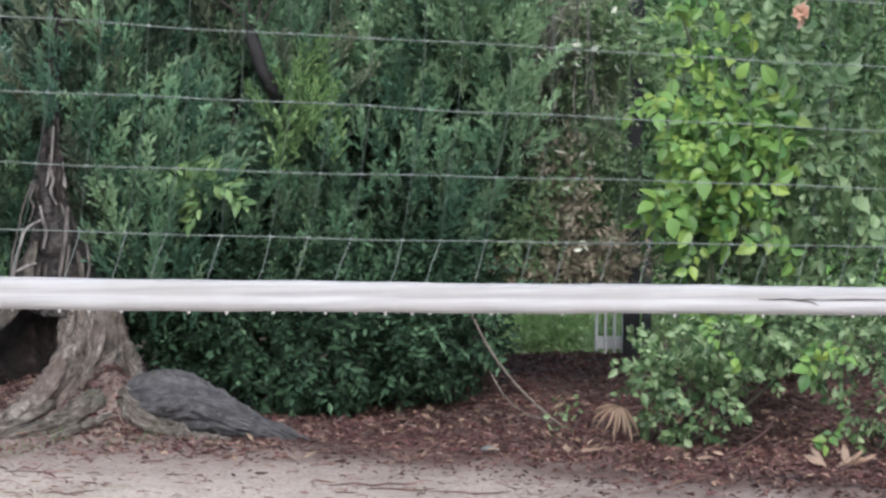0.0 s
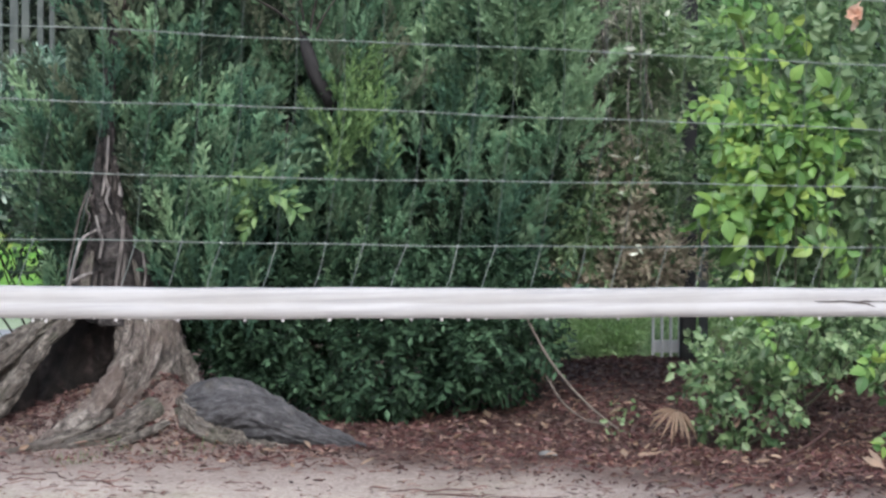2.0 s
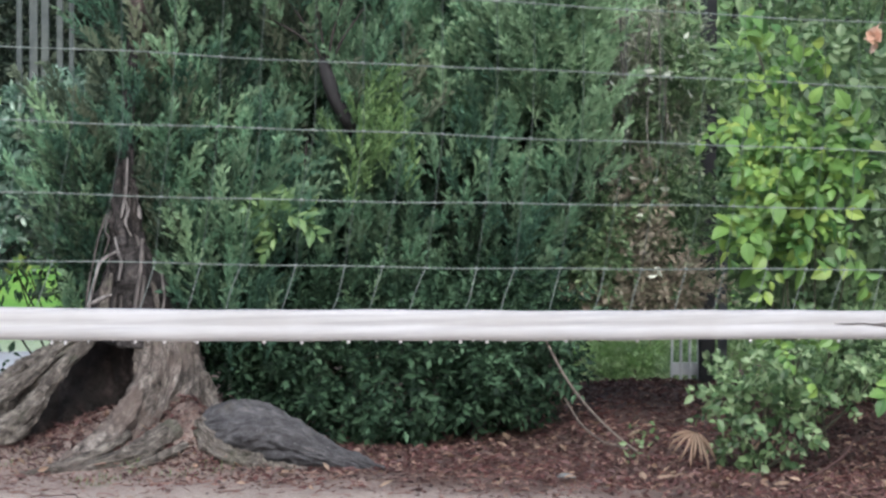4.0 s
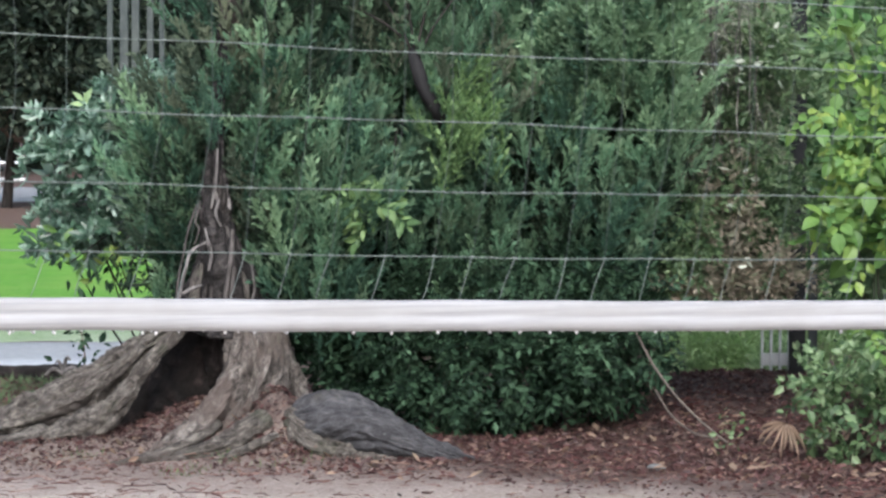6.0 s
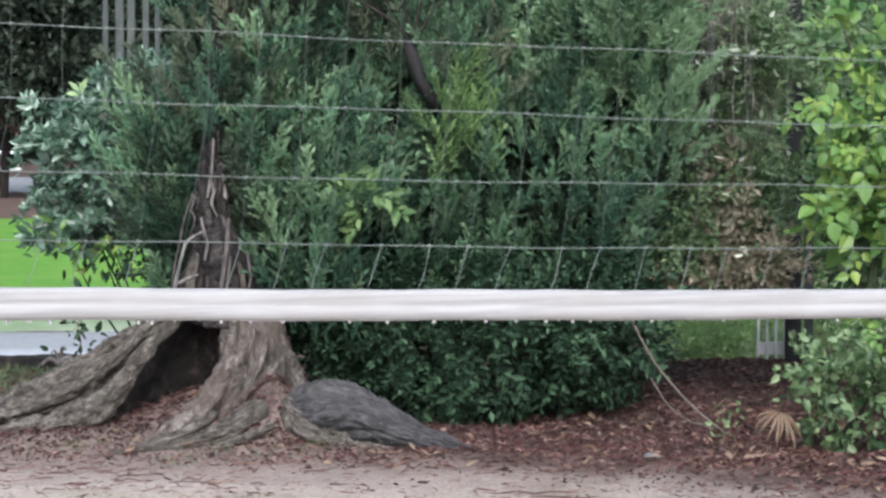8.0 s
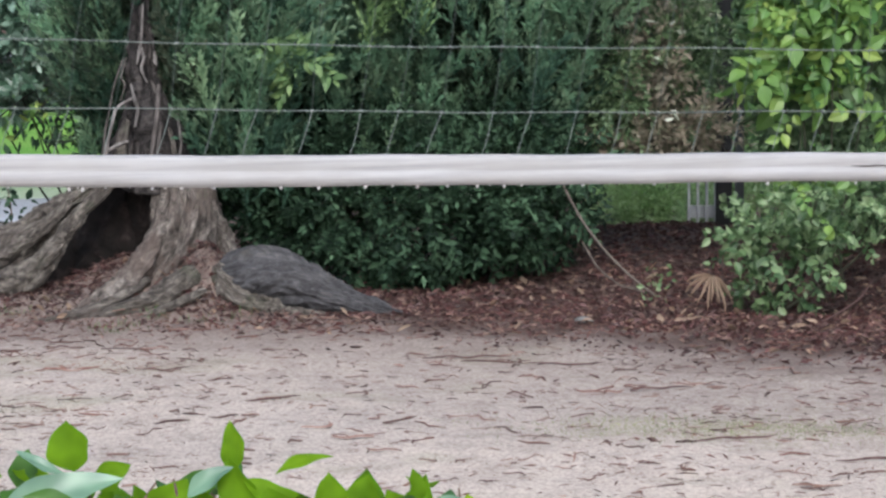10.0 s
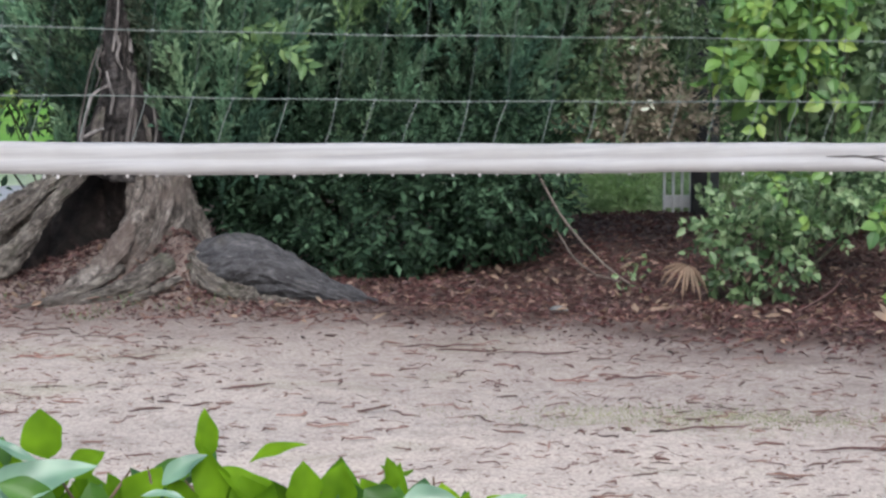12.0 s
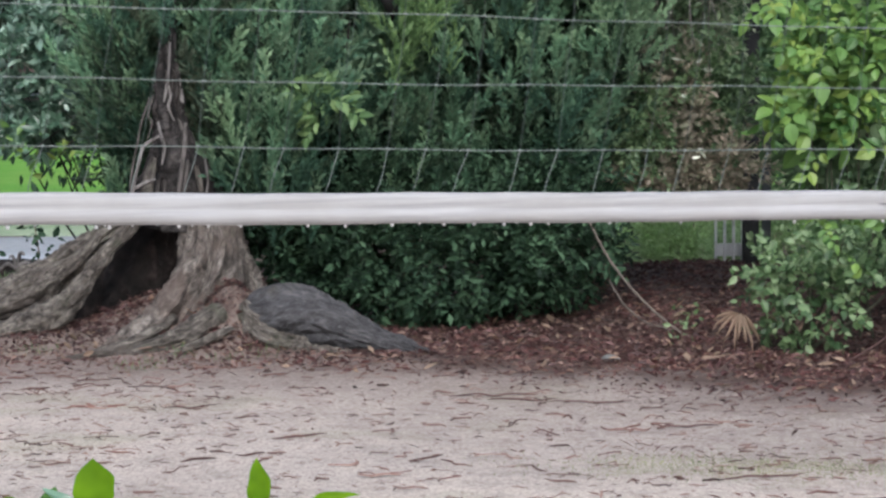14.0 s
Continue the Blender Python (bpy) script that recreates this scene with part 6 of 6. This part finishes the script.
for k, (dx, dz, r) in enumerate(((0.11, 0.03, 0.014), (-0.10, 0.02, 0.012), (0.05, 0.11, 0.010), (-0.04, 0.09, 0.008))):
    under(branch, "fork", tube([(-2.23, 18.4, 0.05, r), (-2.23 + dx * 0.5, 18.38, 0.07 + dz * 0.7, r * 0.9), (-2.23 + dx, 18.36, 0.03 + dz, r * 0.5)], 5, 7, 0.4, k, 3), PALEPEEL, smooth=True)

# ---------------------------------------------------------------- clipped hedge close by
rng = np.random.default_rng(41)
near = thing("near_hedge", (-0.4, 3.9, 0.0), "fresh green leafy hedge top close to the viewer", "hedge")
for k in range(14):
    x = -0.95 + 0.095 * k
    top = 0.86 - max(0, x - 0.05) * 0.5
    under(near, "stem", tube([(x, 3.95, 0, 0.008), (x + rng.normal(0, 0.03), 3.93, 0.4, 0.007), (x + rng.normal(0, 0.04), 3.9, top - 0.04, 0.004)], 5, 7, 0.1, k), WOOD, smooth=True)
hl = [blade(0.085, 0.052, 0.3, 0.25, 6, wave=0.02), blade(0.095, 0.055, 0.25, 0.35, 6, wave=0.03), blade(0.07, 0.046, 0.4, 0.15, 6, wave=0.02)]
n = 820
x = rng.uniform(-1.0, 0.42, n)
top = 0.84 - np.maximum(0, x - 0.02) * 0.45 + 0.015 * np.sin(x * 23)
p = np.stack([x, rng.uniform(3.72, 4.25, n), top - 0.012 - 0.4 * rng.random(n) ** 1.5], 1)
d = rng.normal(0, 0.7, p.shape) + (0, -0.25, 0.15)
half = rng.random(n) < 0.6
# leaves farther back are held lower to fit the camera's view of the top
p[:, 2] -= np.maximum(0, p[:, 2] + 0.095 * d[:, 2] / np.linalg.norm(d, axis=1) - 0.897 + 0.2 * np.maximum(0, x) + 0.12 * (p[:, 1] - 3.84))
fr = facing(d, rng.normal(0, 0.45, p.shape) + (0, -0.75, 0.6))
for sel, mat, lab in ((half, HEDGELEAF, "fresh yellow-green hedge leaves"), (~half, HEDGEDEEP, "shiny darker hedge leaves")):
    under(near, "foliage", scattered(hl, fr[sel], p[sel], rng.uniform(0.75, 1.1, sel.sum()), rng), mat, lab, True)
for x, z, lean, L in ((-0.30, 0.84, 35, 0.06), (-0.235, 0.85, -12, 0.045), (-0.335, 0.85, -28, 0.05), (0.11, 0.83, -5, 0.05), (-0.07, 0.83, 50, 0.05), (-0.16, 0.83, -40, 0.06)):
    a = radians(lean)
    under(near, "twig", tube([(x, 3.84, z, 0.0022), (x + math.sin(a) * L * 0.5, 3.83, z + math.cos(a) * L * 0.5, 0.002), (x + math.sin(a) * L, 3.83, z + math.cos(a) * L, 0.0014)], 4, 6), WOOD, smooth=True)


def wavy_leaf(k, length, width, fold, rows=16, cols=6):
    """A broad pointed leaf along +y with a bowed midrib, uneven wavy margins and a sunken vein."""
    own = random.Random(100 + k)
    bow, wave, phase, twist, belly = own.uniform(-0.08, 0.08), own.uniform(0.02, 0.05), own.uniform(0, 6), own.uniform(-0.5, 0.5), own.uniform(0.36, 0.5)
    v, f = [], []
    for i in range(rows + 1):
        t = i / rows
        w = math.sin(math.pi * t / belly / 2) ** 0.8 if t < belly else max(0.0, math.cos(math.pi * (t - belly) / (1 - belly) / 2)) ** 0.85
        if t > 0.9:
            w *= 0.55 + 4.5 * (1 - t)
        for j in range(cols + 1):
            u = 2 * j / cols - 1
            half = width / 2 * w * (1 + (0.10 if u > 0 else 0.07) * math.sin(11 * t + phase + 2 * (u > 0)))
            a = twist * (t - 0.4)
            x, z = u * half, fold * abs(u) ** 1.3 * half + wave * length * u * u * math.sin(9 * t + phase + 1.5 * u) * w
            v.append((x * math.cos(a) - z * math.sin(a) + bow * length * math.sin(math.pi * t), t * length, x * math.sin(a) + z * math.cos(a) - 0.2 * length * t * t))
    for i in range(rows):
        for j in range(cols):
            a, b = i * (cols + 1) + j, (i + 1) * (cols + 1) + j
            f.append((a, a + 1, b + 1, b))
    return np.array(v), np.array(f)


# leaves that stand clear of the top: foot x, z, tip x, z, width, tilt of the face, fold, kind, depth
for k, (x0, z0, x1, z1, W, tilt, fold, kind, y) in enumerate((
        (-0.366, 0.905, -0.375, 0.965, 0.045, 0.2, 0.25, 0, 3.84), (-0.453, 0.866, -0.313, 0.915, 0.042, 0.5, 0.3, 1, 3.8), (-0.340, 0.879, -0.302, 0.911, 0.030, 0.25, 0.5, 0, 3.86),
        (-0.437, 0.933, -0.369, 0.911, 0.014, 0.9, 0.3, 1, 3.83), (-0.446, 0.908, -0.390, 0.896, 0.021, 0.5, 0.4, 0, 3.86), (-0.174, 0.906, -0.175, 0.966, 0.025, 0.15, 0.35, 0, 3.83),
        (-0.158, 0.847, -0.179, 0.920, 0.041, 0.2, 0.3, 0, 3.82), (-0.226, 0.877, -0.176, 0.918, 0.022, 0.6, 0.4, 1, 3.81), (-0.120, 0.901, -0.054, 0.931, 0.014, 0.8, 0.5, 0, 3.83), (-0.084,
        0.848, -0.150, 0.904, 0.037, 0.5, 0.3, 0, 3.81), (-0.056, 0.846, -0.055, 0.902, 0.037, 0.2, 0.5, 0, 3.82), (-0.020, 0.837, -0.010, 0.896, 0.044, 0.2, 0.3, 0, 3.84), (0.055, 0.837,
        0.025, 0.871, 0.042, 0.6, 0.3, 2, 3.82), (0.060, 0.871, 0.051, 0.908, 0.018, 0.2, 0.5, 0, 3.82), (0.062, 0.851, 0.132, 0.867, 0.030, 0.7, 0.5, 1, 3.8), (0.163, 0.847, 0.216, 0.869,
        0.015, 0.8, 0.3, 1, 3.82), (-0.349, 0.852, -0.419, 0.886, 0.033, 0.4, 0.3, 2, 3.78), (-0.264, 0.837, -0.231, 0.895, 0.044, 0.3, 0.3, 0, 3.83), (-0.277, 0.837, -0.291, 0.885, 0.023,
        0.3, 0.4, 0, 3.85), (-0.197, 0.863, -0.247, 0.875, 0.011, 0.9, 0.3, 1, 3.79), (-0.114, 0.845, -0.128, 0.888, 0.041, 0.4, 0.3, 0, 3.8), (-0.191, 0.842, -0.213, 0.882, 0.036, 0.4, 0.3,
        0, 3.82), (0.010, 0.834, 0.004, 0.872, 0.039, 0.5, 0.3, 2, 3.84), (0.135, 0.835, 0.082, 0.862, 0.032, 0.6, 0.3, 0, 3.83), (-0.414, 0.836, -0.406, 0.883, 0.048, 0.4, 0.3, 2, 3.84),
        (-0.439, 0.882, -0.427, 0.929, 0.030, 0.3, 0.3, 2, 3.86), (-0.303, 0.835, -0.316, 0.874, 0.034, 0.5, 0.3, 2, 3.84), (0.212, 0.833, 0.175, 0.859, 0.028, 0.6, 0.3, 0, 3.84))):
    L = math.hypot(x1 - x0, z1 - z0)
    v, f = wavy_leaf(k, L * 1.03, W * 1.2, fold)
    fr1 = facing(np.array([((x1 - x0) / L, -0.15, (z1 - z0) / L)]), np.array([(0.3 * math.sin(5 * k), -math.cos(tilt), math.sin(tilt))]))[0]
    under(near, "leaf", (v @ fr1.T + (x0, y, z0 - 0.003), f), (HEDGELEAF, HEDGEBLUE, HEDGEDEEP)[kind], smooth=True)
